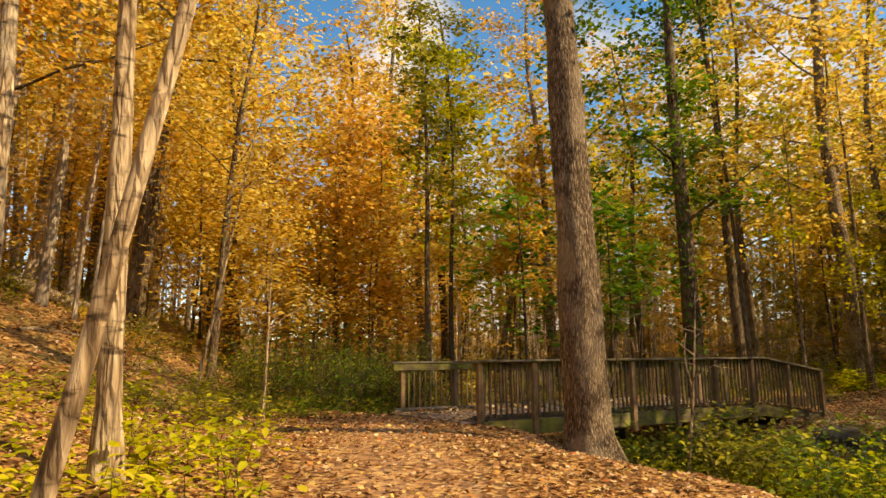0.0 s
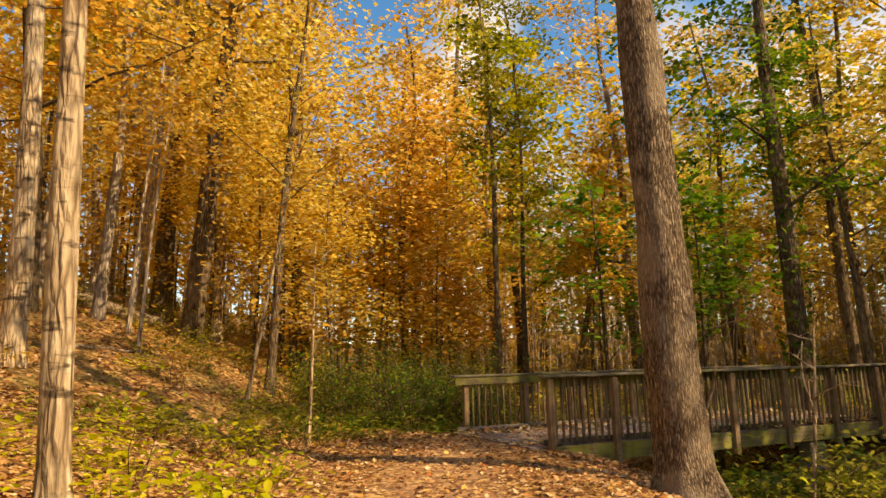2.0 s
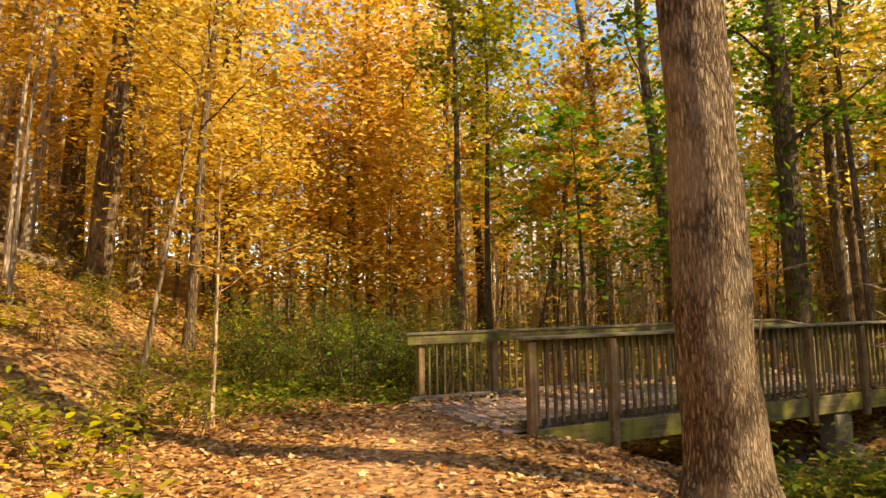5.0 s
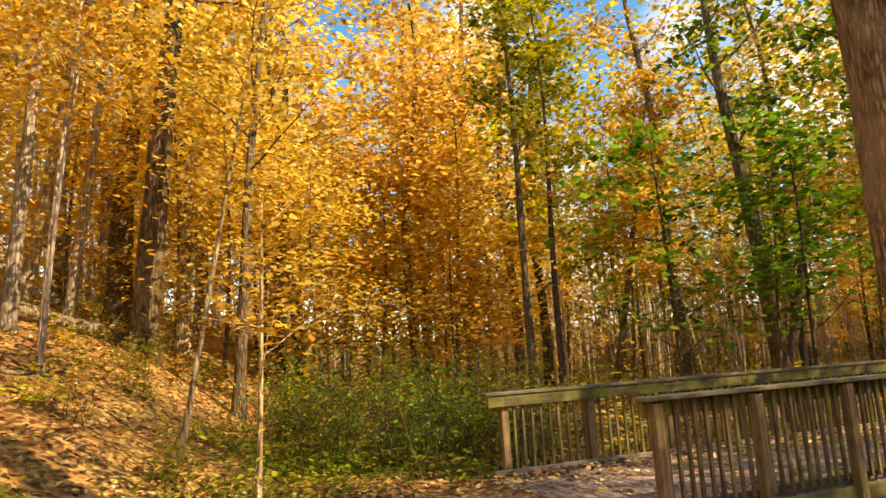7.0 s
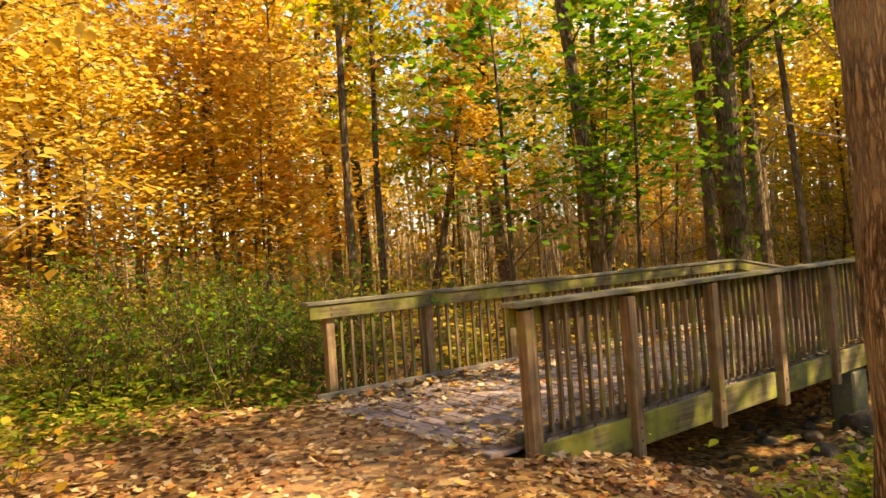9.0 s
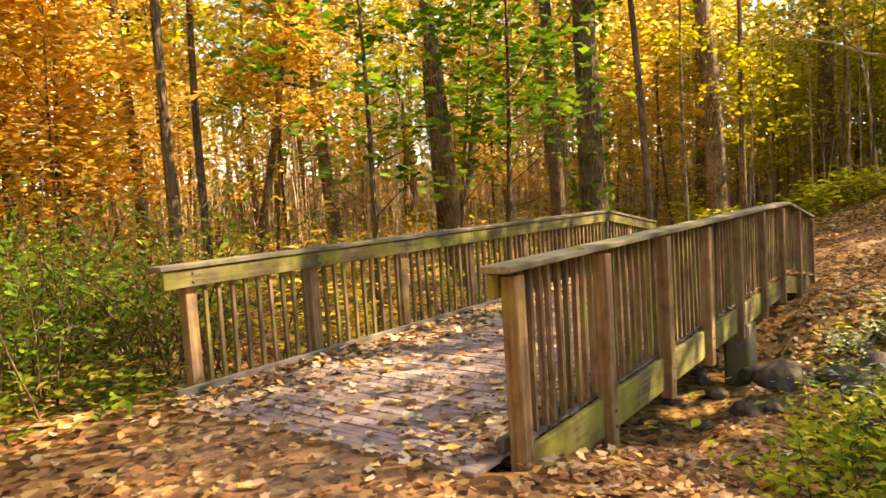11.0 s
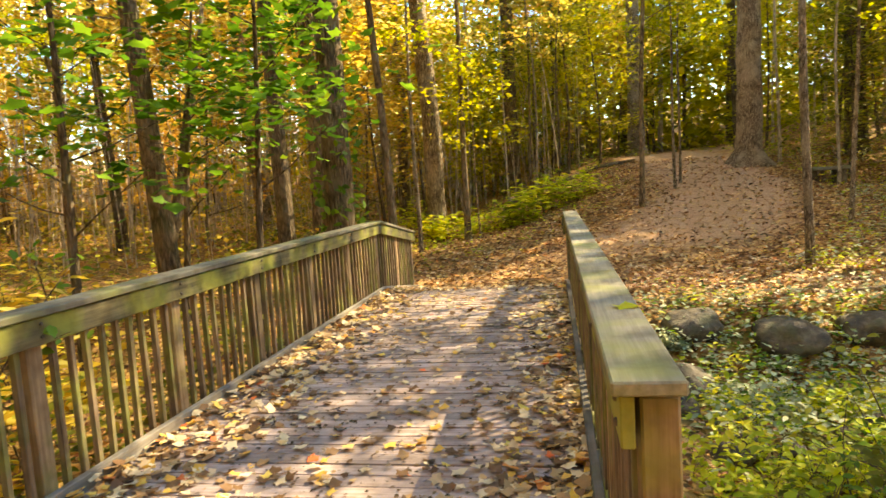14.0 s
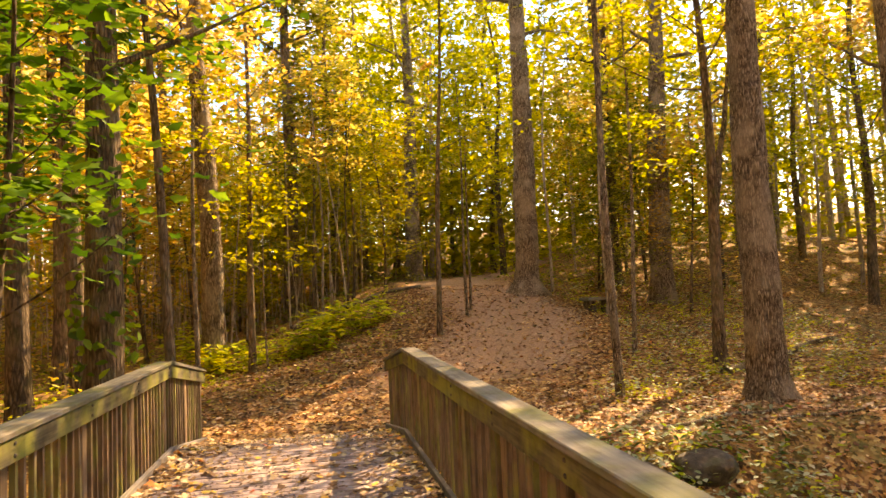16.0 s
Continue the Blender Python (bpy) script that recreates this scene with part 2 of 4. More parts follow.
def ground_material():
    mat, nodes, links, bsdf = material("leaf_litter_ground")
    tc = nodes.new("ShaderNodeTexCoord")
    worn = nodes.new("ShaderNodeAttribute")
    worn.attribute_name = "worn"
    herb = nodes.new("ShaderNodeAttribute")
    herb.attribute_name = "herb"
    vor = nodes.new("ShaderNodeTexVoronoi")
    vor.inputs["Scale"].default_value = 15.0
    vor.inputs["Randomness"].default_value = 1.0
    warp = noise_tex(nodes, links, tc.outputs["Object"], 9, 3)
    wv = mix(nodes, links, 0.06, tc.outputs["Object"], warp.outputs["Color"], "ADD")
    links.new(wv, vor.inputs["Vector"])
    sep = nodes.new("ShaderNodeSeparateColor")
    links.new(vor.outputs["Color"], sep.inputs[0])
    leaf = ramp(nodes, [(0, (0.06, 0.027, 0.011)), (0.3, (0.17, 0.078, 0.028)), (0.6, (0.33, 0.165, 0.056)), (0.85, (0.47, 0.27, 0.1)), (1, (0.56, 0.39, 0.15))])
    links.new(sep.outputs[0], leaf.inputs[0])
    soil_n = noise_tex(nodes, links, tc.outputs["Object"], 24, 8, 0.7)
    soil = ramp(nodes, [(0.3, (0.20, 0.11, 0.065)), (0.5, (0.44, 0.265, 0.165)), (0.7, (0.60, 0.40, 0.27))])
    links.new(soil_n.outputs["Fac"], soil.inputs[0])
    spot = noise_tex(nodes, links, tc.outputs["Object"], 3.0, 6, 0.65)
    wm = nodes.new("ShaderNodeMath")
    wm.operation = "MULTIPLY_ADD"
    links.new(spot.outputs["Fac"], wm.inputs[0])
    wm.inputs[1].default_value = 2.2
    wm.inputs[2].default_value = -1.1
    ws = nodes.new("ShaderNodeMath")
    ws.operation = "ADD"
    ws.use_clamp = True
    links.new(wm.outputs[0], ws.inputs[0])
    links.new(worn.outputs["Fac"], ws.inputs[1])
    wg = nodes.new("ShaderNodeMath")
    wg.operation = "MULTIPLY"
    links.new(ws.outputs[0], wg.inputs[0])
    links.new(worn.outputs["Fac"], wg.inputs[1])
    c = mix(nodes, links, wg.outputs[0], leaf.outputs[0], soil.outputs[0])
    moss_n = noise_tex(nodes, links, tc.outputs["Object"], 1.3, 5)
    mr = ramp(nodes, [(0.45, (0, 0, 0)), (0.65, (0.7, 0.7, 0.7))])
    links.new(moss_n.outputs["Fac"], mr.inputs[0])
    hm = mix(nodes, links, 1.0, mr.outputs[0], herb.outputs["Color"], "MULTIPLY")
    c = mix(nodes, links, hm, c, (0.11, 0.13, 0.035))
    links.new(c, bsdf.inputs["Base Color"])
    bsdf.inputs["Roughness"].default_value = 0.92
    bsdf.inputs["Specular IOR Level"].default_value = 0.2
    hgt = mix(nodes, links, 0.5, vor.outputs["Distance"], soil_n.outputs["Fac"])
    bump(nodes, links, hgt, 0.7, 0.03, bsdf)
    return mat


def stone_material():
    mat, nodes, links, bsdf = material("creek_stone")
    tc = nodes.new("ShaderNodeTexCoord")
    n1 = noise_tex(nodes, links, tc.outputs["Object"], 7, 8, 0.65)
    col = ramp(nodes, [(0.3, (0.03, 0.02, 0.013)), (0.5, (0.075, 0.053, 0.034)), (0.68, (0.17, 0.125, 0.085))])
    links.new(n1.outputs["Fac"], col.inputs[0])
    n2 = noise_tex(nodes, links, tc.outputs["Object"], 2.5, 4)
    mr = ramp(nodes, [(0.52, (0, 0, 0)), (0.68, (0.6, 0.6, 0.6))])
    links.new(n2.outputs["Fac"], mr.inputs[0])
    links.new(mix(nodes, links, mr.outputs[0], col.outputs[0], (0.11, 0.12, 0.05)), bsdf.inputs["Base Color"])
    bsdf.inputs["Roughness"].default_value = 0.75
    bump(nodes, links, n1.outputs["Fac"], 0.9, 0.05, bsdf)
    return mat


GROUND, STONE = ground_material(), stone_material()


# ---------------------------------------------------------------- mesh helpers
def mesh_of(name, verts, faces, mat, smooth=False):
    me = bpy.data.meshes.new(name)
    me.from_pydata([tuple(v) for v in verts] if not isinstance(verts, np.ndarray) else verts.tolist(), [], faces)
    me.materials.append(mat)
    if smooth:
        me.polygons.foreach_set("use_smooth", [True] * len(me.polygons))
    me.update()
    return me


def part(name, me, parent, label=""):
    ob = new(name, me)
    ob.parent = parent
    return tagged(ob, label) if label else ob


def box_mesh(name, size, mat, bevel=0.004, wobble=0.0):
    """A board of that size about its middle, with eased edges."""
    bm = bmesh.new()
    bmesh.ops.create_cube(bm, size=1.0)
    for v in bm.verts:
        v.co = Vector(a * b for a, b in zip(v.co, size))
    if bevel:
        bmesh.ops.bevel(bm, geom=bm.edges[:], offset=bevel, segments=1, affect="EDGES")
    if wobble:
        for v in bm.verts:
            v.co += Vector(random.uniform(-wobble, wobble) for _ in range(3))
    me = bpy.data.meshes.new(name)
    bm.to_mesh(me)
    bm.free()
    me.materials.append(mat)
    return me


def smooth(a, b, x):
    u = np.clip((np.asarray(x, float) - a) / (b - a), 0, 1)
    return u * u * (3 - 2 * u)


rng = np.random.default_rng(7)
DIAMOND = (np.array([(0, -0.5, 0), (0.36, -0.02, 0.07), (0, 0.5, -0.05), (-0.36, 0.02, 0.07)]), [(0, 1, 2), (0, 2, 3)])
OVAL = (np.array([(0, -0.5, 0), (0.27, -0.2, 0.06), (0.25, 0.15, 0.06), (0, 0.55, -0.08), (-0.25, 0.15, 0.06), (-0.27, -0.2, 0.06), (0, 0, -0.02)]),
        [(6, 0, 1), (6, 1, 2), (6, 2, 3), (6, 3, 4), (6, 4, 5), (6, 5, 0)])
_lobes = [(-90, 0.2), (-48, 0.4), (-22, 0.29), (10, 0.47), (44, 0.34), (88, 0.56), (137, 0.33), (168, 0.5), (204, 0.3), (230, 0.38)]
MAPLE = (np.array([(r * math.cos(radians(a)), r * math.sin(radians(a)), 0.13 * r * (1 if n % 3 else -0.5) - 0.03) for n, (a, r) in enumerate(_lobes)] + [(0, 0, 0)]),
         [(10, n, (n + 1) % 10) for n in range(10)])


def leaf_cloud(name, centres, sizes, mat, shape=DIAMOND, flat=0.6):
    """Many leaves in one mesh. flat: how level they lie (1: quite level)."""
    centres, n = np.asarray(centres, float), len(centres)
    tv, tf = shape
    yaw = rng.uniform(0, 2 * np.pi, n)
    tilt = (1 - flat) * rng.normal(0, 1.1, (n, 2))
    nrm = np.stack([tilt[:, 0], tilt[:, 1], np.ones(n)], 1)
    nrm /= np.linalg.norm(nrm, axis=1)[:, None]
    ax = np.stack([np.cos(yaw), np.sin(yaw), np.zeros(n)], 1)
    ax -= nrm * (ax * nrm).sum(1)[:, None]
    ax /= np.linalg.norm(ax, axis=1)[:, None]
    ay = np.cross(nrm, ax)
    s = np.broadcast_to(np.asarray(sizes, float), (n,))[:, None, None]
    v = centres[:, None] + s * (tv[None, :, :1] * ax[:, None] + tv[None, :, 1:2] * ay[:, None] + tv[None, :, 2:] * nrm[:, None])
    k = len(tv)
    f = (np.array(tf)[None] + k * np.arange(n)[:, None, None]).reshape(-1, 3)
    me = bpy.data.meshes.new(name)
    me.vertices.add(n * k)
    me.vertices.foreach_set("co", v.ravel())
    me.loops.add(f.size)
    me.loops.foreach_set("vertex_index", f.ravel().astype(np.int32))
    me.polygons.add(len(f))
    me.polygons.foreach_set("loop_start", np.arange(0, f.size, 3, dtype=np.int32))
    me.materials.append(mat)
    me.update(calc_edges=True)
    return me


def tube(points, radii, sides=8, rough=0.0, flare=0.0):
    """Rings of a tapering limb along points: verts, faces."""
    pts = [Vector(p) for p in points]
    verts, faces = [], []
    phase = random.uniform(0, 6)
    for n, (p, r) in enumerate(zip(pts, radii)):
        d = (pts[min(n + 1, len(pts) - 1)] - pts[max(n - 1, 0)]).normalized()
        u = d.cross(Vector((0.31, 0.95, 0.05))).normalized()
        w = d.cross(u)
        for k in range(sides):
            a = 2 * math.pi * k / sides
            rr = r * (1 + rough * (noise.noise(Vector((math.cos(a) * 1.5, math.sin(a) * 1.5, p.z * 1.3 + phase)))))
            if sides >= 20:
                rr *= 1 + 0.035 * math.sin(a * 11 + 2 * noise.noise(Vector((a, p.z * 1.5, phase)))) + 0.02 * math.sin(a * 17 + p.z * 2)
            if flare and p.z < 0.6:
                rr *= 1 + flare * min(1, 1 - p.z / 0.6) ** 2 * (0.6 + 0.6 * math.sin(a * 3 + phase) ** 2)
            verts.append(p + u * (rr * math.cos(a)) + w * (rr * math.sin(a)))
    for n in range(len(pts) - 1):
        for k in range(sides):
            a, b = n * sides + k, n * sides + (k + 1) % sides
            faces.append((a, b, b + sides, a + sides))
    faces.append(tuple(range((len(pts) - 1) * sides, len(pts) * sides)))
    return verts, faces


def joined(pieces):
    verts, faces = [], []
    for v, f in pieces:
        k = len(verts)
        verts += v
        faces += [tuple(i + k for i in q) for q in f]
    return verts, faces


# ---------------------------------------------------------------- the lie of the land
# The bridge runs along +y from the origin; the way comes from (14, -6) and climbs off beyond it.
WAY_IN = [(40, -17), (18, -8.2), (13.6, -6.2), (11.3, -4.7), (9.0, -3.9), (7.1, -3.2), (5.0, -2.5), (3.0, -1.4), (1.6, -0.4), (1.45, 0.6)]
WAY_ON = [(1.45, 9.5), (2.0, 11.2), (4.0, 13.2), (6.2, 16.2), (7.4, 19.5), (7.0, 24), (6.6, 28), (8.6, 33), (14, 40), (22, 48)]


def way_distance(x, y, line):
    best = np.full(np.shape(x), 1e9)
    for (ax, ay), (bx, by) in zip(line, line[1:]):
        dx, dy = bx - ax, by - ay
        u = np.clip(((x - ax) * dx + (y - ay) * dy) / (dx * dx + dy * dy), 0, 1)
        best = np.minimum(best, np.hypot(x - ax - u * dx, y - ay - u * dy))
    return best


def land(x, y):
    """Height of the ground."""
    x, y = np.asarray(x, float), np.asarray(y, float)
    near = -0.02 - 0.36 * smooth(5, 14, x)
    left = np.maximum(0, -(y + 2.6 + 0.26 * x) * 0.968 - 0.15)          # up the slope beside the way in
    steep = 0.26 + 0.30 * smooth(4, -8, x)
    hill = 7.5 * (1 - np.exp(-left * steep / 7.5)) * (0.35 + 0.65 * smooth(0, 3.0, left))
    lift = 0.9 * smooth(-4, -24, x) * smooth(9, 0, y)
    gully = -0.9 * smooth(0.0, 3.6, y + 0.05 * x) * smooth(8.4, 6.3, y - 0.10 * x) * (1 - 0.45 * smooth(-2, -14, x))
    side = -0.28 * smooth(3.2, 4.8, x) * smooth(-1.5, 1.1, y) * smooth(10, 7, y)
    w = 0.22 + 0.78 * smooth(-2, 5, x)
    climb = smooth(10.5, 27, y) * 2.3 * w * (1 - 0.28 * smooth(8.6, 11, x) * smooth(28, 20, y)) + 0.035 * np.maximum(0, y - 24)
    climb = climb + 1.5 * smooth(10, 20, x) * smooth(22, 32, y)
    bank = -0.38 * smooth(5.5, 8.2, y)
    rim = 5.0 * smooth(45, 120, np.hypot(x, y))
    z = near * smooth(9, 4, y) + hill + lift + gully + side + climb + bank + rim
    off = np.minimum(way_distance(x, y, WAY_IN), way_distance(x, y, WAY_ON))
    bumps = 0.05 * np.sin(1.7 * x + 0.6 * np.sin(2.1 * y)) * np.sin(1.9 * y + 1.3) + 0.03 * np.sin(4.1 * x + 1.1 * y) * np.sin(3.7 * y - 0.7 * x)
    z = z + bumps * smooth(0.8, 2.2, off)
    under = smooth(-0.14, 0.04, x) * smooth(2.97, 2.8, x) * smooth(-0.05, 0.35, y) * smooth(10.6, 10.0, y)
    return z - 0.16 * under


def ground_sheet():
    def axis(lo, hi, a, b, step):
        mid = np.arange(a, b, step)
        out = []
        d, p = step, b
        while p < hi:
            out.append(p)
            d *= 1.16
            p += d
        low = []
        d, p = step, a - step
        while p > lo:
            low.append(p)
            d *= 1.16
            p -= d
        return np.array(low[::-1] + list(mid) + out)
    xs, ys = axis(-420, 420, -8, 16, 0.17), axis(-420, 420, -10, 22, 0.17)
    gx, gy = np.meshgrid(xs, ys)
    gz = land(gx, gy)
    verts = np.stack([gx.ravel(), gy.ravel(), gz.ravel()], 1)
    w = len(xs)
    i = (np.arange(len(ys) - 1)[:, None] * w + np.arange(w - 1)[None]).ravel()
    faces = np.stack([i, i + 1, i + 1 + w, i + w], 1).tolist()
    me = mesh_of("ground", verts, faces, GROUND, True)
    d_in, d_on = way_distance(gx, gy, WAY_IN), way_distance(gx, gy, WAY_ON)
    worn = np.maximum(smooth(1.4, 0.4, d_in) * 0.55, smooth(2.7, 1.3, d_on) * (0.3 + 0.6 * smooth(12.5, 15, gy)))
    herb = smooth(3.2, 5, gx) * smooth(0, 2, gy) * smooth(12, 8, gy) * smooth(14, 10, gx) + 0.6 * smooth(2.0, 4.5, np.minimum(d_in, d_on))
    for key, value in (("worn", worn), ("herb", np.clip(herb, 0, 1))):
        me.attributes.new(key, "FLOAT", "POINT").data.foreach_set("value", value.ravel())
    return tagged(new("ground", me), "woodland floor of brown leaf litter with a worn footpath", "ground", kind="structure")


ground_sheet()


# ---------------------------------------------------------------- footbridge
SPAN, END, DROP = 8.2, 10.45, 0.34        # level length, end of the ramp, and its fall
PITCH = math.atan2(DROP, END - SPAN)
LEFT, RIGHT = -0.085, 2.935               # centre lines of the two rails at the near end
SKEW = 0.0183                             # the right rail closes in on the left by this much a metre
NEAR_END = {"left": -0.06, "right": 0.2}    # where each rail begins
POSTS = {"left": [0.16 + 1.325 * n for n in range(7)] + [9.3, END - 0.06],
         "right": [0.26, 1.47, 2.74, 3.98, 5.24, 6.5, 7.75, 9.1, END - 0.06]}


def deck_z(y):
    return 0.0 if y < SPAN else -(y - SPAN) * DROP / (END - SPAN)


def concrete_material():
    mat, nodes, links, bsdf = material("mossy_concrete")
    tc = nodes.new("ShaderNodeTexCoord")
    grit = noise_tex(nodes, links, tc.outputs["Object"], 38, 8, 0.7)
    col = ramp(nodes, [(0.3, (0.09, 0.08, 0.06)), (0.7, (0.24, 0.22, 0.165))])
    links.new(grit.outputs["Fac"], col.inputs[0])
    stain = noise_tex(nodes, links, tc.outputs["Object"], 3.0, 6)
    sr = ramp(nodes, [(0.42, (0, 0, 0)), (0.62, (0.8, 0.8, 0.8))])
    links.new(stain.outputs["Fac"], sr.inputs[0])
    links.new(mix(nodes, links, sr.outputs[0], col.outputs[0], (0.17, 0.18, 0.06)), bsdf.inputs["Base Color"])
    bsdf.inputs["Roughness"].default_value = 0.9
    bump(nodes, links, grit.outputs["Fac"], 0.6, 0.015, bsdf)
    return mat


CONCRETE = concrete_material()
bridge = tagged(new("footbridge"), "weathered wooden footbridge with mossy slatted railings over a creek", "bridge")
RUN = (END - SPAN) / math.cos(PITCH)
bal_me = [box_mesh("baluster", (0.036, 0.036, 0.98 + 0.004 * n), BAL_WOOD, 0.003, 0.0025) for n in range(5)]
post_me = [box_mesh("post", (0.105, 0.105, 1.38), POST_WOOD, 0.007, 0.003) for _ in range(3)]
bolt_me = box_mesh("bolt", (0.014, 0.022, 0.022), STONE, 0.005)
pier_me = box_mesh("pier", (0.3, 0.4, 1.1), CONCRETE, 0.03, 0.012)
RAMP_Y, RAMP_Z = (SPAN + END) / 2, -DROP / 2


def rail_line(side, y):
    """Centre line of a rail."""
    return LEFT if side == "left" else RIGHT - SKEW * y


for side, inner in (("left", 1), ("right", -1)):
    start, turn = NEAR_END[side], SKEW if side == "right" else 0.0

    def board(name, wide, tall, mat, over, z, out, bevel, label=""):
        """One level board and one down the ramp. over: how far the level one passes the rail's near end."""
        a, b = start - over, SPAN + 0.02
        for length, y, dz, tilt in ((b - a, (a + b) / 2, 0.0, 0.0), (RUN - 0.01, RAMP_Y, RAMP_Z, -PITCH)):
            ob = part(name, box_mesh(name, (wide, length, tall), mat, bevel), bridge, label)
            ob.location = (rail_line(side, y) + out * inner, y, z + dz)
            ob.rotation_euler = (tilt, 0, turn)
    board("cap_rail", 0.19, 0.04, CAP_WOOD, 0.07, 1.06, 0.015, 0.006, "flat grey-green cap board")
    board("fascia_board", 0.038, 0.145, RAIL_WOOD, 0.04, 0.962, 0.069, 0.005, "mossy board under the cap")
    board("kick_board", 0.05, 0.09, KICK_WOOD, 0.02, 0.05, 0.08, 0.006)
    board("rim_beam", 0.05, 0.27, RAIL_WOOD, -0.1, -0.15, 0.018, 0.006)
    for y in POSTS[side]:
        ob = part("post", random.choice(post_me), bridge)
        ob.location = (rail_line(side, y) - 0.02 * inner, y, deck_z(y) + 1.036 - 0.69 - random.uniform(0, 0.03))
        ob.rotation_euler = (0, 0, random.choice((0, math.pi / 2, math.pi)) + turn)
        for dz in (0.93, 1.0):
            b = part("bolt", bolt_me, bridge)
            b.location = (rail_line(side, y) + 0.091 * inner, y, deck_z(y) + dz)
        for dz in (-0.1, -0.21):
            b = part("bolt", bolt_me, bridge)
            b.location = (rail_line(side, y) - 0.076 * inner, y, deck_z(y) + dz)
    for a, b in zip(POSTS[side], POSTS[side][1:]):
        count = round((b - a) / 0.127) - 1
        for n in range(1, count + 1):
            y = a + (b - a) * n / (count + 1) + random.uniform(-0.008, 0.008)
            ob = part("baluster", random.choice(bal_me), bridge)
            ob.location = (rail_line(side, y) + 0.024 * inner, y, deck_z(y) + 0.543)
            ob.rotation_euler = (random.uniform(-0.012, 0.012), random.uniform(-0.012, 0.012), random.choice((0, math.pi)) + turn)
    pier = part("pier", pier_me, bridge, "mossy concrete footing block")
    pier.location = (rail_line(side, 6.0) + 0.16 * inner, 6.0, -0.86)
deck_me = [box_mesh("deck_board", (2.86, 0.134, 0.036), DECK_WOOD, 0.004, 0.002) for _ in range(4)]
y = -0.03
while y < END:
    ob = part("deck_board", random.choice(deck_me), bridge)
    ob.location = (1.425 - SKEW * y / 2 + random.uniform(-0.008, 0.008), y, deck_z(y) - 0.018 + random.uniform(-0.003, 0.003))
    ob.rotation_euler = (0 if y < SPAN else -PITCH, random.uniform(-0.001, 0.001), random.uniform(-0.002, 0.002))
    ob.scale = ((2.86 - SKEW * y) / 2.86, 1, 1)
    y += 0.1455
for x in (0.5, 1.43, 2.3):
    ob = part("joist", box_mesh("joist", (0.08, SPAN, 0.22), KICK_WOOD, 0.004), bridge)
    ob.location = (x, SPAN / 2, -0.148)


# ---------------------------------------------------------------- trees
def limb_line(start, direction, length, steps, droop=0.0, wander=0.12):
    p, d, out = Vector(start), Vector(direction).normalized(), [Vector(start)]
    for _ in range(steps):
        d = (d + Vector((random.gauss(0, wander), random.gauss(0, wander), random.gauss(0, wander) + droop))).normalized()
        p = p + d * (length / steps)
        out.append(p.copy())
    return out


def tree_meshes(name, height, radius, bark, leaf, leaves, leaf_size, crown_from=0.4, spread=3.0, lean=(0, 0), wave=0.15, sides=10,
                flare=0.35, limbs=14, shape=DIAMOND, flat=0.62, fork=None):
    """Trunk with limbs, and crown, of one tree that stands at the origin."""
    steps = 16 if sides < 20 else 44
    phase = random.uniform(0, 6)
    line, radii = [], []
    for n in range(steps + 1):
        u = n / steps
        z = -0.25 + (height + 0.25) * (u ** 1.25)
        line.append((lean[0] * z + wave * math.sin(phase + z * 0.55) * u, lean[1] * z + wave * math.cos(phase * 1.3 + z * 0.47) * u, z))
        radii.append(radius * (1 - 0.78 * (z / height)) if z > 0 else radius * 1.05)
    pieces = [tube(line, radii, sides, 0.16, flare)]
    tips, boughs = [], []

    def at(z):
        for a, b in zip(line, line[1:]):
            if a[2] <= z <= b[2]:
                return Vector(a).lerp(Vector(b), (z - a[2]) / (b[2] - a[2]))
        return Vector(line[-1])
    if fork:
        z, dx, dy, length = fork
        path = limb_line(at(z), (dx, dy, 1.6), length, 7, 0.1, 0.08)
        pieces.append(tube(path, [radius * 0.62 * (1 - 0.1 * k) for k in range(8)], 7, 0.1))
        tips += path[3:]
    for n in range(limbs):
        z = height * (crown_from + (0.97 - crown_from) * (n + random.random()) / limbs)
        a = n * 2.4 + random.uniform(-0.5, 0.5)
        length = spread * (1.05 - 0.6 * (z / height - crown_from) / (1 - crown_from)) * random.uniform(0.6, 1.15)
        path = limb_line(at(z), (math.cos(a), math.sin(a), random.uniform(0.15, 0.8)), length, 5, 0.02)
        r0 = max(0.012, radius * 0.3 * (1.1 - z / height))
        bough = [tube(path, [r0 * (1 - 0.17 * k) for k in range(6)], 4)]
        tips += path[2:]
        for _ in range(2):
            k = random.randint(2, 4)
            side = limb_line(path[k], (random.gauss(0, 1), random.gauss(0, 1), 0.2), length * 0.45, 3, 0.0)
            bough.append(tube(side, [r0 * 0.4, r0 * 0.3, r0 * 0.2, r0 * 0.1], 3))
            tips += side[1:]
        if sides >= 10:
            boughs.append(mesh_of("limb", *joined(bough), bark, True))
        else:
            pieces += bough
    v, f = joined(pieces)
    trunk = mesh_of("trunk", v, f, bark, True)
    crown = None
    if leaves:
        tp = np.array([tuple(p) for p in tips])
        pick = tp[rng.integers(0, len(tp), leaves)]
        pos = pick + rng.normal(0, 1, (leaves, 3)) * np.array([0.42, 0.42, 0.17]) * max(0.6, spread / 3)
        crown = leaf_cloud("crown", pos, leaf_size * rng.uniform(0.6, 1.3, leaves), leaf, shape, flat)
    return trunk, crown, boughs


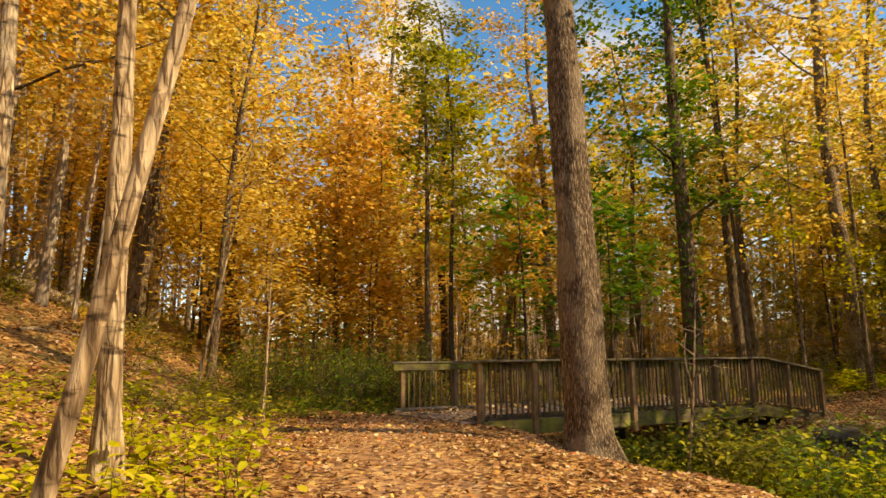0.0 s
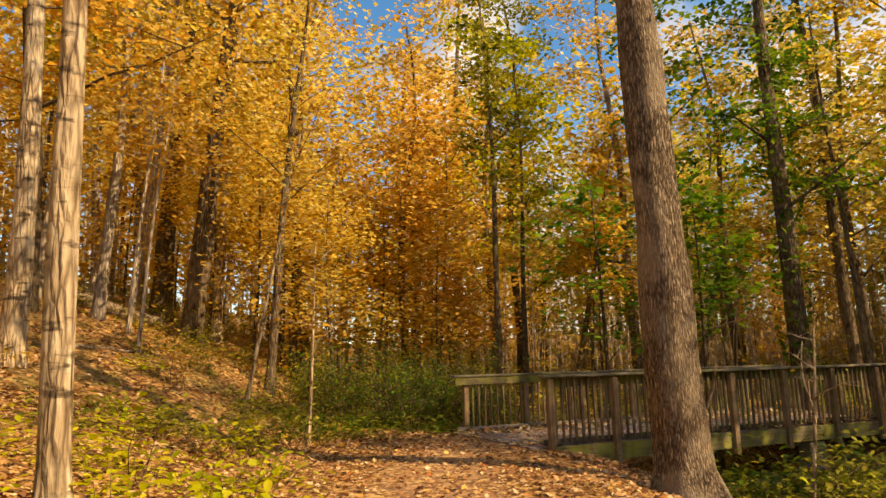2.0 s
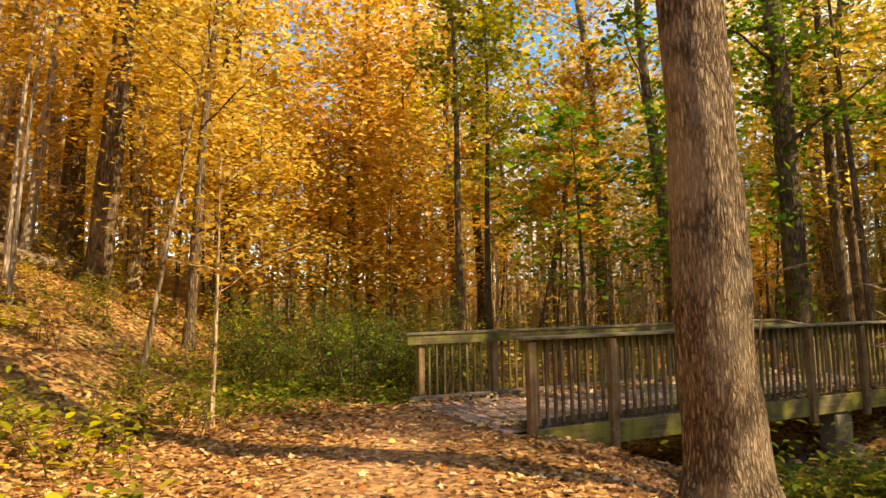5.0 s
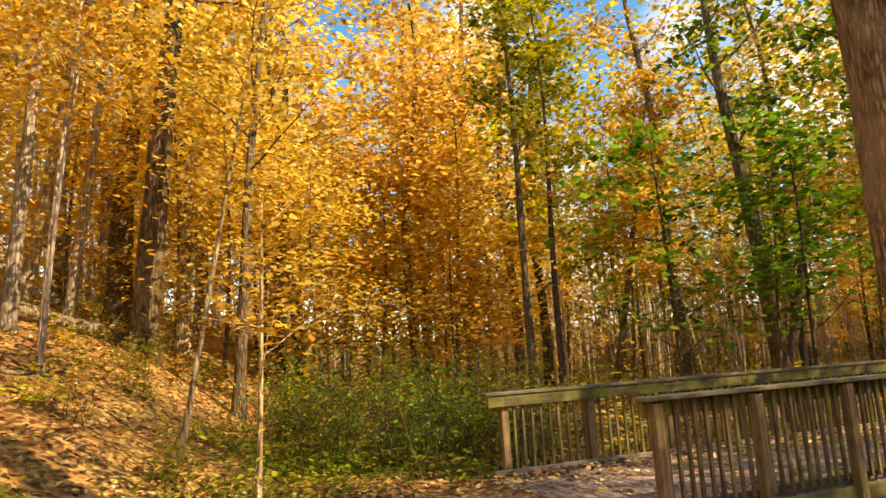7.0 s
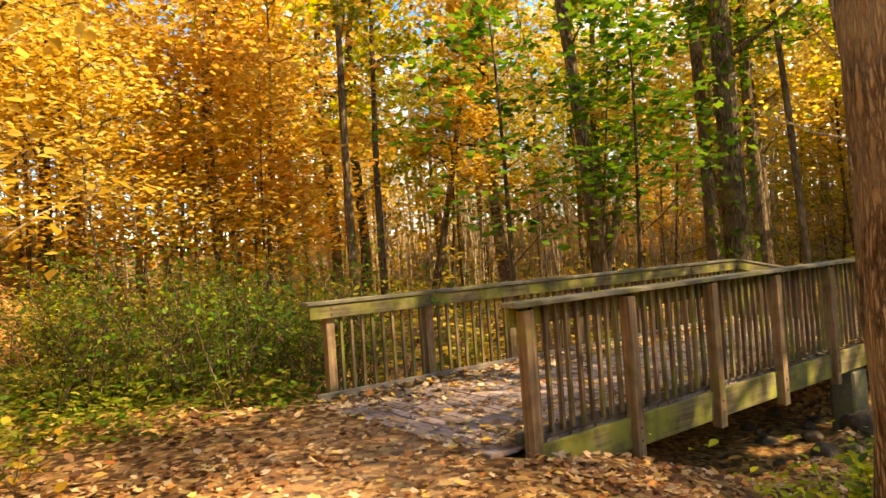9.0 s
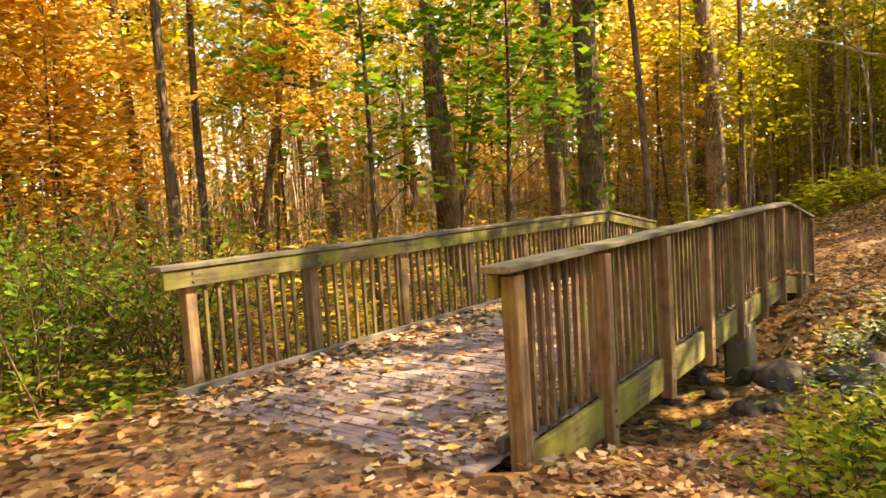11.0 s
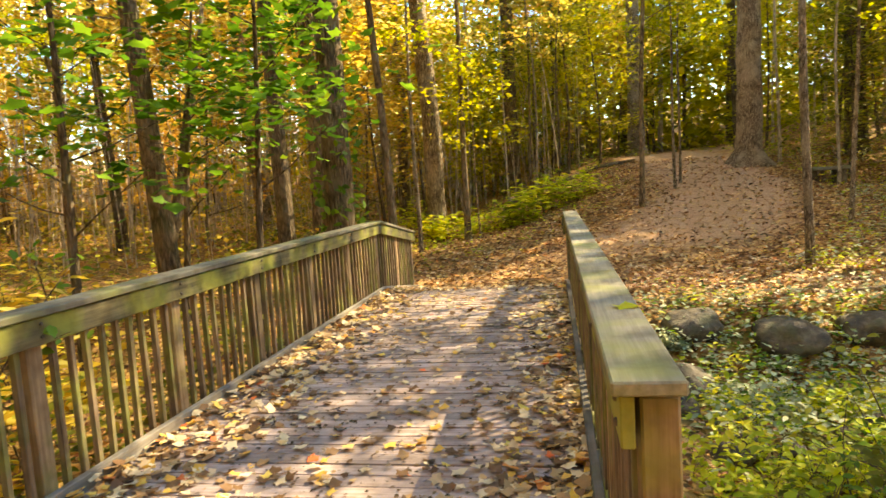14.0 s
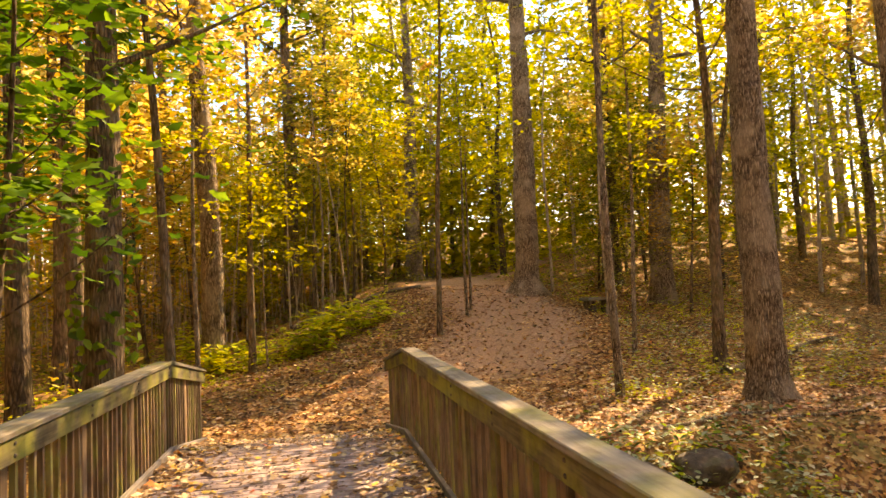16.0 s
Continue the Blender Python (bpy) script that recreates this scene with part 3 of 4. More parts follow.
def plant_tree(kind, meshes, x, y, label, turn=0.0, scale=1.0, group="", sink=0.0):
    trunk, crown, boughs = meshes
    ob = tagged(new(kind), label, "tree", group)
    ob.matrix_basis = Matrix.LocRotScale((x, y, float(land(x, y)) - sink), Euler((0, 0, turn)), (scale, scale, scale))
    part("trunk", trunk, ob)
    for me in boughs:
        part("limb", me, ob)
    if crown:
        part("crown", crown, ob)
    return ob


def toward(x, y, amount):
    return (x * amount, y * amount)


# the marked trees along the way
plant_tree("oak_tree", tree_meshes("oak", 17, 0.345, BARK, OLIVE, 7000, 0.17, 0.42, 7.2, toward(-0.39, -0.91, 0.03), 0.08, 28, 0.45, 14), 5.55, 0.55,
           "large oak with furrowed grey-brown bark beside the path")
plant_tree("beech_tree", tree_meshes("beech", 11, 0.11, BARK_PALE, GOLD, 700, 0.11, 0.55, 2.4, (0.0, -0.01), 0.05, 16, 0.4, 10), 7.3, -5.93,
           "slim tree with pale scarred bark on the bank")
plant_tree("young_tree", tree_meshes("sapling", 7.5, 0.052, BARK_PALE, GOLD, 500, 0.14, 0.6, 1.5, toward(0.47, 0.87, 0.24), 0.06, 10, 0.2, 7), 10.12, -6.44,
           "leaning pale young tree on the bank")
plant_tree("oak_tree", tree_meshes("oak", 19, 0.33, BARK_DARK, GOLD, 3200, 0.26, 0.42, 4.0, toward(0.38, 0.91, 0.10), 0.1, 20, 0.35, 14), -9.0, -4.7,
           "large dark leaning oak on the slope")
plant_tree("young_tree", tree_meshes("sapling", 3.4, 0.035, BARK_PALE, AMBER, 200, 0.13, 0.35, 0.9, (0.0, 0.03), 0.03, 8, 0.2, 8), 0.9, -3.1,
           "slender pale sapling in front of the thicket")
plant_tree("young_tree", tree_meshes("sapling", 6.0, 0.05, BARK_PALE, GOLD, 420, 0.14, 0.5, 1.3, toward(0.38, 0.91, 0.2), 0.05, 8, 0.2, 7), -2.0, -3.85,
           "slender pale sapling leaning over the slope")
plant_tree("maple_tree", tree_meshes("maple", 12, 0.14, BARK_DARK, GOLD, 2200, 0.15, 0.42, 3.6, toward(0.38, 0.91, 0.08), 0.12, 10, 0.25, 20, MAPLE), -6.6, -2.75,
           "thin dark maple with golden leaves on the slope")
plant_tree("maple_tree", tree_meshes("maple", 13, 0.16, BARK_DARK, AMBER, 3400, 0.24, 0.3, 3.0, toward(0.38, 0.91, 0.22), 0.15, 10, 0.2, 14), -14.5, 11.7,
           "leaning dark maple in the flat wood")
plant_tree("maple_tree", tree_meshes("maple", 15, 0.13, BARK_DARK, OLIVE, 1500, 0.2, 0.5, 2.0, (0.0, -0.01), 0.1, 10, 0.2, 14), -8.0, 4.9,
           "slim upright maple with olive leaves")
plant_tree("maple_tree", tree_meshes("maple", 14, 0.12, BARK_DARK, LEMON, 1500, 0.2, 0.5, 2.0, (0.0, 0.01), 0.12, 10, 0.2, 14), -10.5, 7.2,
           "slim upright maple with olive leaves")
plant_tree("oak_tree", tree_meshes("oak", 16, 0.22, BARK_DARK, GREEN, 1600, 0.22, 0.4, 3.0, toward(-0.9, -0.3, 0.07), 0.25, 14, 0.25, 12, fork=(1.0, 0.5, 0.9, 5.0)), -4.4, 9.75,
           "dark forked tree behind the bridge")
plant_tree("oak_tree", tree_meshes("oak", 18, 0.30, BARK_DARK, GREEN, 2200, 0.22, 0.3, 2.6, (0.0, -0.01), 0.08, 18, 0.3, 16), -1.46, 10.75,
           "dark ivy-grown trunk with green leaves beside the bridge")
plant_tree("oak_tree", tree_meshes("oak", 16, 0.22, BARK_DARK, GREEN, 1500, 0.2, 0.35, 2.4, (-0.02, 0.0), 0.1, 14, 0.3, 12), -3.76, 13.57,
           "dark upright tree with green leaves beside the bridge")
plant_tree("maple_tree", tree_meshes("green_maple", 7.0, 0.07, BARK_DARK, GREEN, 640, 0.23, 0.28, 2.6, (0.03, -0.03), 0.2, 8, 0.2, 15, MAPLE, 0.72), -3.1, 5.6,
           "young maple with large green leaves over the creek")
plant_tree("maple_tree", tree_meshes("green_maple", 6.0, 0.06, BARK_DARK, GREEN, 760, 0.24, 0.25, 2.6, (0.08, 0.02), 0.2, 8, 0.2, 15, MAPLE, 0.72), -3.3, 8.3,
           "young maple with large green leaves over the creek")
plant_tree("maple_tree", tree_meshes("green_maple", 6.5, 0.06, BARK_DARK, GREEN, 760, 0.24, 0.32, 2.5, (0.05, -0.02), 0.2, 8, 0.2, 13, MAPLE, 0.72), -1.7, 7.6,
           "young maple with large green leaves beside the railing")
plant_tree("oak_tree", tree_meshes("oak", 20, 0.42, BARK, LEMON, 3200, 0.2, 0.4, 4.0, (0.0, 0.0), 0.06, 20, 0.5, 14), 6.3, 33.8,
           "tall grey oak where the path bends")
plant_tree("oak_tree", tree_meshes("oak", 20, 0.44, BARK, LEMON, 1700, 0.2, 0.45, 4.2, (0.01, 0.0), 0.05, 22, 0.75, 14), 8.8, 22.8,
           "tall oak with flared roots at the path's edge")
plant_tree("oak_tree", tree_meshes("oak", 18, 0.35, BARK, GOLD, 3900, 0.19, 0.46, 5.0, (-0.012, 0.0), 0.06, 24, 0.4, 14), 9.5, 10.86,
           "large brown oak on the bank past the creek")
plant_tree("young_tree", tree_meshes("sapling", 14, 0.085, BARK, LEMON, 2200, 0.17, 0.5, 3.3, (-0.02, 0.0), 0.08, 10, 0.2, 10), 7.06, 11.7,
           "slender dark sapling beside the climbing path")
plant_tree("young_tree", tree_meshes("sapling", 11, 0.10, BARK_DARK, GOLD, 900, 0.15, 0.45, 2.2, (0.0, 0.01), 0.06, 10, 0.2, 10), 0.0, 17.3,
           "slender dark young tree past the bridge's end")
plant_tree("young_tree", tree_meshes("sapling", 12, 0.08, BARK_DARK, LEMON, 1500, 0.17, 0.4, 2.6, (0.03, 0.0), 0.1, 10, 0.2, 10), 4.8, 17.9,
           "slender dark young tree beside the climbing path")
plant_tree("oak_tree", tree_meshes("oak", 19, 0.42, BARK, LEMON, 1300, 0.19, 0.42, 4.4, (0.03, 0.0), 0.1, 18, 0.4, 14), 13.4, 22.0,
           "large grey oak in the yellow wood")
plant_tree("oak_tree", tree_meshes("oak", 19, 0.38, BARK_DARK, LEMON, 1300, 0.19, 0.42, 4.4, (0.0, 0.0), 0.1, 18, 0.4, 14), 12.9, 25.0,
           "large dark oak in the yellow wood")
plant_tree("oak_tree", tree_meshes("oak", 18, 0.36, BARK_DARK, OLIVE, 2600, 0.28, 0.4, 3.6, (0.0, 0.0), 0.1, 16, 0.4, 14), 0.56, 27.9,
           "tall dark oak in the flat wood")
plant_tree("maple_tree", tree_meshes("maple", 13, 0.15, BARK_DARK, LEMON, 2600, 0.17, 0.45, 3.2, (0.0, 0.0), 0.1, 12, 0.3, 16, fork=(3.4, 0.5, 0.2, 5.5)), 10.6, 14.1,
           "forked young maple with yellow leaves")

plant_tree("oak_tree", tree_meshes("oak", 17, 0.2, BARK_DARK, GREEN, 1200, 0.2, 0.4, 2.4, (-0.02, -0.02), 0.1, 12, 0.3, 12), -3.3, 15.3,
           "dark upright tree with green leaves in the flat wood")
plant_tree("young_tree", tree_meshes("sapling", 13, 0.1, BARK_DARK, GOLD, 900, 0.15, 0.5, 2.0, (-0.05, 0.0), 0.1, 10, 0.2, 10), -0.9, 12.7,
           "slender dark young tree past the bridge's end")
# two oaks added out of view, their crowns shading the bridge and bank
for x, y, turn in ((12.9, 11.3, 0.4), (15.5, 14.0, 2.2)):
    plant_tree("oak_tree", tree_meshes("oak", 16, 0.26, BARK, GOLD, 2600, 0.19, 0.42, 2.9, (0.0, 0.0), 0.1, 12, 0.4, 14), x, y,
               "added brown oak out of view that shades the bridge and creek bank", turn)
for x, y, tall, r in ((5.95, 19.7, 9, 0.05), (-0.96, 15.4, 10, 0.06), (6.2, 20.4, 8, 0.045), (9.1, 15.3, 9, 0.06), (0.4, 16.9, 5, 0.03)):
    plant_tree("young_tree", tree_meshes("sapling", tall, r, BARK, LEMON, 700, 0.16, 0.4, 2.0, (random.uniform(-0.03, 0.03), 0.0), 0.1, 8, 0.2, 8), x, y,
               "thin straight sapling beside the climbing path", group="path saplings")
for x, y, tall, r, lean in ((-7.2, -7.0, 14, 0.16, 0.05), (-10.4, -6.4, 15, 0.14, 0.1), (-6.0, -6.2, 9, 0.06, 0.06), (-11.5, -7.6, 16, 0.18, 0.16), (-4.2, -5.9, 7, 0.05, 0.08), (-8.0, -8.6, 14, 0.15, 0.1)):
    plant_tree("beech_tree", tree_meshes("beech", tall, r, BARK_ASH, GOLD, 1300, 0.16, 0.5, 2.8, (0.0, lean), 0.12, 10, 0.25, 12), x, y,
               "grey-brown leaning tree on the upper slope", group="slope trees")
plant_tree("beech_tree", tree_meshes("beech", 15, 0.2, BARK_PALE, GOLD, 1800, 0.14, 0.45, 3.0, (0.0, 0.0), 0.1, 14, 0.3, 12), -0.3, -7.6,
           "tall pale-barked beech on the slope")
plant_tree("oak_tree", tree_meshes("oak", 18, 0.38, BARK_DARK, GOLD, 2200, 0.25, 0.45, 3.4, (0.0, 0.05), 0.15, 16, 0.3, 12), -14.0, -5.6,
           "dark oak high on the slope")
plant_tree("beech_tree", tree_meshes("beech", 15, 0.2, BARK_PALE, GOLD, 1800, 0.22, 0.5, 2.8, (0.0, 0.04), 0.1, 12, 0.3, 12), -12.2, -3.8,
           "pale-barked beech behind the leaning oak")

ivy_at = np.array([(-1.46 + (0.3 + 0.25 * random.random()) * math.cos(a), 10.75 + (0.3 + 0.25 * random.random()) * math.sin(a), random.uniform(0.2, 9.5)) for a in np.linspace(0, 44, 650)])
tagged(new("ivy", leaf_cloud("ivy", ivy_at, rng.uniform(0.1, 0.24, 650), GREEN, OVAL, 0.2)), "green climbing ivy clinging to a dark trunk", "ivy")

# the wood all round: a few kinds of tree, planted many times
KINDS = []
for n, (leaf, bark, h, r, cf, sp) in enumerate((
        (GOLD, BARK_DARK, 15, 0.17, 0.30, 3.2), (AMBER, BARK_DARK, 16, 0.20, 0.32, 3.4), (ORANGE, BARK_DARK, 13, 0.15, 0.2, 3.4),
        (GOLD, BARK, 18, 0.24, 0.35, 3.6), (LEMON, BARK_DARK, 16, 0.19, 0.28, 3.4), (OLIVE, BARK_DARK, 17, 0.20, 0.4, 3.0))):
    KINDS.append((tree_meshes("wood", h, r, bark, leaf, 4300, 0.195, cf - 0.1, sp * 1.1, (random.uniform(-0.04, 0.04), random.uniform(-0.04, 0.04)), 0.3, 7, 0.25, 15),
                  ("golden", "amber", "orange", "golden", "yellow-green", "olive")[n]))
POLES = [tree_meshes("pole", 13, 0.07, (BARK_DARK, BARK_ASH, BARK_ASH)[n], (GOLD, LEMON, GOLD)[n], 420, 0.24, 0.5, 1.4,
                     (random.uniform(-0.05, 0.05), random.uniform(-0.05, 0.05)), 0.25, 6, 0.15, 8) for n in range(3)]
SHRUBBY = [tree_meshes("understory", 6.5, 0.05, BARK_DARK, (GOLD, LEMON, AMBER, OLIVE, ORANGE)[n], 2800, 0.15, 0.12, 2.8, (0.05, 0.02), 0.2, 6, 0.15, 16, flat=0.75) for n in range(5)]

NEAR_LINES = [WAY_IN, WAY_ON, [(1.4, 0), (1.4, 10)]]
taken = [(9.2, 40), (3.0, 24.0), (13.0, 31), (12.4, 7.0), (5.55, 0.55), (7.3, -5.93), (-9, -4.7), (-1.46, 10.75), (8.8, 22.8), (9.5, 10.86), (6.3, 33.8)]


def clear(x, y, gap, way):
    if min(float(way_distance(x, y, line)) for line in NEAR_LINES) < way:
        return False
    return all(math.hypot(x - a, y - b) > gap for a, b in taken)


def wood_trees(count, spots, gap, way, group, inner, outer):
    made, tries = 0, 0
    while made < count and tries < 6000:
        tries += 1
        a, d = random.uniform(0, 2 * math.pi), inner + (outer - inner) * math.sqrt(random.random())
        x, y = 1 + d * math.cos(a), 6 + d * math.sin(a)
        if not clear(x, y, gap, way) or (-2 < x < 14 and -8 < y < 13) or (x > 16 and y < 2) or (group == "forest trees" and 13 < x < 28 and y < 14) or (-10 < x < 0 and -8 < y < 2):
            continue
        taken.append((x, y))
        spots(x, y, group)
        made += 1


def warm_kind(x, y):
    """Gold and orange towards the flat wood, yellow-green beyond the bridge."""
    if y > 12 and x > -6 + 0.2 * y:
        return random.choices(range(6), (2, 0.4, 0.1, 1.5, 6, 2))[0]
    if y > 8 and x < -3:
        return random.choices(range(6), (4, 0.5, 0.1, 4, 5, 1))[0]
    return random.choices(range(6), (4, 4, 3, 3, 1, 1))[0]


def big_spot(x, y, group):
    if 9 < x < 22 and 12 < y < 27 or -15 < x < 5 and 11 < y < 32:
        return
    meshes, hue = KINDS[warm_kind(x, y)]
    plant_tree("forest_tree", meshes, x, y, f"tall dark-stemmed forest tree with {hue} autumn leaves", random.uniform(0, 6.3), random.uniform(0.8, 1.25), group, 0.05)


def pole_spot(x, y, group):
    n = random.randrange(3)
    plant_tree("pole_tree", POLES[n], x, y, "thin straight young forest tree with sparse leaves", random.uniform(0, 6.3), random.uniform(0.6, 1.3), group, 0.05)


def low_spot(x, y, group):
    n = random.choices(range(3), (1, 5, 0.5) if (y > 12 and x > -6 + 0.2 * y) else (4, 0.7, 4))[0]
    turn, size = random.uniform(0, 6.3), random.uniform(0.7, 1.4)
    if x > 13 and y < 2:
        return
    plant_tree("understory_tree", SHRUBBY[n], x, y, "small understory tree with level sprays of autumn leaves", turn, size, group, 0.05)


for x, y, k, s in ((-14, 3.6, 2, 1.25), (-18, 5.6, 2, 1.3), (-17, 9.0, 4, 1.2), (-13, -1.0, 0, 1.0), (-19, 0.5, 1, 1.2), (-15.5, -7.5, 3, 1.1), (4.2, 38.5, 4, 1.1), (11.5, 36, 4, 1.0), (6.6, 45, 4, 1.3), (2.3, 33, 4, 1.1), (9.0, 50, 4, 1.3), (-4.5, 17.5, 0, 1.1), (-8.0, 21.5, 3, 1.2), (-12, 19, 0, 1.2),
                   (-1.2, 19.0, 3, 1.3), (-4.0, 26.5, 0, 1.4), (-20, 12, 5, 1.3), (-23, 9.5, 3, 1.4), (-14.5, 15.5, 3, 1.2), (20, 20, 4, 0.9), (14.5, 29, 4, 1.1)):
    plant_tree("forest_tree", KINDS[k][0], x, y, f"tall dark-stemmed forest tree with {KINDS[k][1]} autumn leaves", x, s, "forest trees", 0.05)
    taken.append((x, y))
for x, y, k, s in ((-10.5, 2.4, 4, 1.5), (-12.8, 4.6, 4, 1.7), (-15.5, 6.2, 2, 1.8), (-8.0, -0.6, 0, 1.0), (-12.5, -1.6, 0, 1.2), (-11.0, 1.5, 0, 1.2), (-9.5, -8.2, 0, 1.2), (-12.5, -4.0, 0, 1.3), 
                   (-9.5, 3.4, 0, 1.1), (11.0, 29.0, 1, 1.3)):
    plant_tree("understory_tree", SHRUBBY[k], x, y, "small understory tree with level sprays of autumn leaves", x, s, "understory trees", 0.05)
    taken.append((x, y))
made = 0
while made < 30:
    x, y = random.uniform(-7, 17), random.uniform(21, 42)
    if clear(x, y, 1.5, 2.4):
        k = random.choice((1, 1, 1, 3, 0))
        plant_tree("understory_tree", SHRUBBY[k], x, y, "small understory tree with yellow-green leaves", x, random.uniform(0.8, 1.4), "understory trees", 0.05)
        taken.append((x, y))
        made += 1
wood_trees(78, big_spot, 2.6, 3.2, "forest trees", 12, 44)
wood_trees(150, pole_spot, 1.0, 2.6, "thin forest trees", 10, 42)
wood_trees(64, low_spot, 1.6, 3.4, "understory trees", 12, 34)


def far_woods():
    """The wood beyond: trunks and foliage that nobody could count."""
    pieces, pos = [], []
    for _ in range(900):
        a, d = random.uniform(0, 2 * math.pi), random.uniform(34, 90)
        x, y = 1 + d * math.cos(a), 6 + d * math.sin(a)
        if float(way_distance(x, y, WAY_ON)) < 2:
            continue
        z, h, r = float(land(x, y)), random.uniform(12, 22), random.uniform(0.06, 0.22)
        lx, ly = random.gauss(0, 0.04), random.gauss(0, 0.04)
        pieces.append(tube([(x, y, z - 0.2), (x + lx * h / 2, y + ly * h / 2, z + h / 2), (x + lx * h, y + ly * h, z + h)], [r, r * 0.7, r * 0.2], 5))
        for _ in range(100):
            u = random.random() ** 0.9
            pos.append((x + lx * h * u + random.gauss(0, 1.9), y + ly * h * u + random.gauss(0, 1.9), z + h * (0.01 + 1.0 * u)))
    for _ in range(15000):
        a, d = random.uniform(0, 2 * math.pi), random.uniform(36, 62)
        x, y = 1 + d * math.cos(a), 6 + d * math.sin(a)
        pos.append((x, y, float(land(x, y)) + 7.5 * random.random() ** 1.3))
    for _ in range(20000):
        a, d = random.uniform(0.9, 4.3), random.uniform(38, 66)
        x, y = 1 + d * math.cos(a), 6 + d * math.sin(a)
        pos.append((x, y, float(land(x, y)) + 4 + 22 * random.random()))
    for _ in range(9000):
        x, y = random.uniform(-20, 32), random.uniform(37, 64)
        pos.append((x, y, float(land(x, y)) + 1 + 17 * random.random()))
    for _ in range(13000):
        a, d = random.uniform(1.9, 3.7), random.uniform(34, 54)
        x, y = 1 + d * math.cos(a), 6 + d * math.sin(a)
        pos.append((x, y, float(land(x, y)) + 9 + 18 * random.random()))
    for _ in range(9000):
        x, y = random.uniform(-8, 34), random.uniform(40, 58)
        pos.append((x, y, float(land(x, y)) + 9 * random.random()))
    v, f = joined(pieces)
    tagged(new("far_trunks", mesh_of("far_trunks", v, f, BARK_ASH, True)), "distant stand of thin grey-brown trunks", "trees", kind="stuff")
    pos = np.array(pos)
    yellow = (pos[:, 1] > 12) & (pos[:, 0] > -6 + 0.2 * pos[:, 1])
    yellow |= (pos[:, 1] > 9) & (rng.random(len(pos)) < 0.5)
    for keep, mat, hue in ((yellow, LEMON, "yellow-green"), (~yellow, GOLD, "golden")):
        tagged(new("far_foliage", leaf_cloud("far_foliage", pos[keep], rng.uniform(0.4, 0.95, keep.sum()), mat, DIAMOND, 0.6)),
               f"distant {hue} autumn foliage", "foliage", kind="stuff")


far_woods()


# ---------------------------------------------------------------- undergrowth
def shrub(name, x, y, label, mat, count, size, wide, tall, shape=OVAL, stems=9, flat=0.5, bark=BARK_DARK, group=""):
    ob = tagged(new(name), label, "shrub", group)
    ob.location = (x, y, float(land(x, y)))
    tips = []
    for n in range(stems):
        a = random.uniform(0, 6.28)
        base = (random.gauss(0, wide * 0.22), random.gauss(0, wide * 0.22), -0.1)
        path = limb_line(base, (math.cos(a) * 0.55 * wide / tall, math.sin(a) * 0.55 * wide / tall, 1), tall * random.uniform(0.6, 1.1), 6, 0, 0.14)
        r = 0.004 + 0.004 * tall
        pieces = [tube(path, [r * (1 - 0.13 * k) for k in range(7)], 4)]
        tips += path[2:]
        for _ in range(2):
            twig = limb_line(path[random.randint(2, 5)], (random.gauss(0, 1), random.gauss(0, 1), 0.4), tall * 0.35, 3)
            pieces.append(tube(twig, [r * 0.5, r * 0.4, r * 0.3, r * 0.2], 3))
            tips += twig[1:]
        part("stem", mesh_of("stem", *joined(pieces), bark, True), ob)
    tp = np.array([tuple(p) for p in tips])
    pos = tp[rng.integers(0, len(tp), count)] + rng.normal(0, 0.09 * wide, (count, 3))
    pos[:, 2] = np.maximum(pos[:, 2], 0.03)
    part("foliage", leaf_cloud("foliage", pos, size * rng.uniform(0.6, 1.3, count), mat, shape, flat), ob)
    return ob


# the thicket beside the bridge's end
for n in range(34):
    x = random.uniform(-7.5, -0.8)
    y = random.uniform(-2.3, 1.8)
    shrub("thicket_shrub", x, y, "tangled olive-green thicket shrub", random.choice((OLIVE, OLIVE, LIME, OLIVE, GREEN)), 560, 0.075, 1.1, random.uniform(1.1, 2.2), stems=14, group="thicket shrubs")
# leafy plants on the slope beside the way in
for x, y, mat, t, c in ((7.6, -5.0, LIME, 0.7, 240), (6.6, -4.9, LIME, 0.8, 260), (5.8, -4.6, LEMON, 0.7, 220), (6.9, -5.6, LEMON, 0.8, 200), (5.0, -4.7, LIME, 0.6, 200),
                       (4.2, -4.3, OLIVE, 0.6, 180), (3.2, -4.4, LEMON, 0.7, 160), (0.95, -3.0, AMBER, 0.6, 90), (8.4, -5.9, LIME, 0.6, 160), (2.0, -4.2, OLIVE, 0.6, 160), (0.5, -3.6, OLIVE, 0.7, 200),
                       (-0.6, -3.9, OLIVE, 0.8, 220), (-3.0, -3.8, OLIVE, 0.8, 240), (-4.5, -4.6, OLIVE, 0.9, 240), (4.8, -5.6, LEMON, 0.9, 160), (-2.0, -5.2, GOLD, 1.2, 260)):
    shrub("slope_plant", x, y, "low yellow-green leafy plant on the slope", mat, int(c * 0.45), 0.11, 0.9, t, stems=7, group="slope plants", flat=0.7)
for n in range(34):
    x, y = random.uniform(-11, 4.5), random.uniform(-8.5, -3.2)
    shrub("slope_shrub", x, y, "low olive and amber brush on the slope", random.choice((OLIVE, OLIVE, OLIVE, GOLD, LIME)), 150, 0.10, 1.0, random.uniform(0.4, 1.0), stems=7, group="slope brush", flat=0.7)
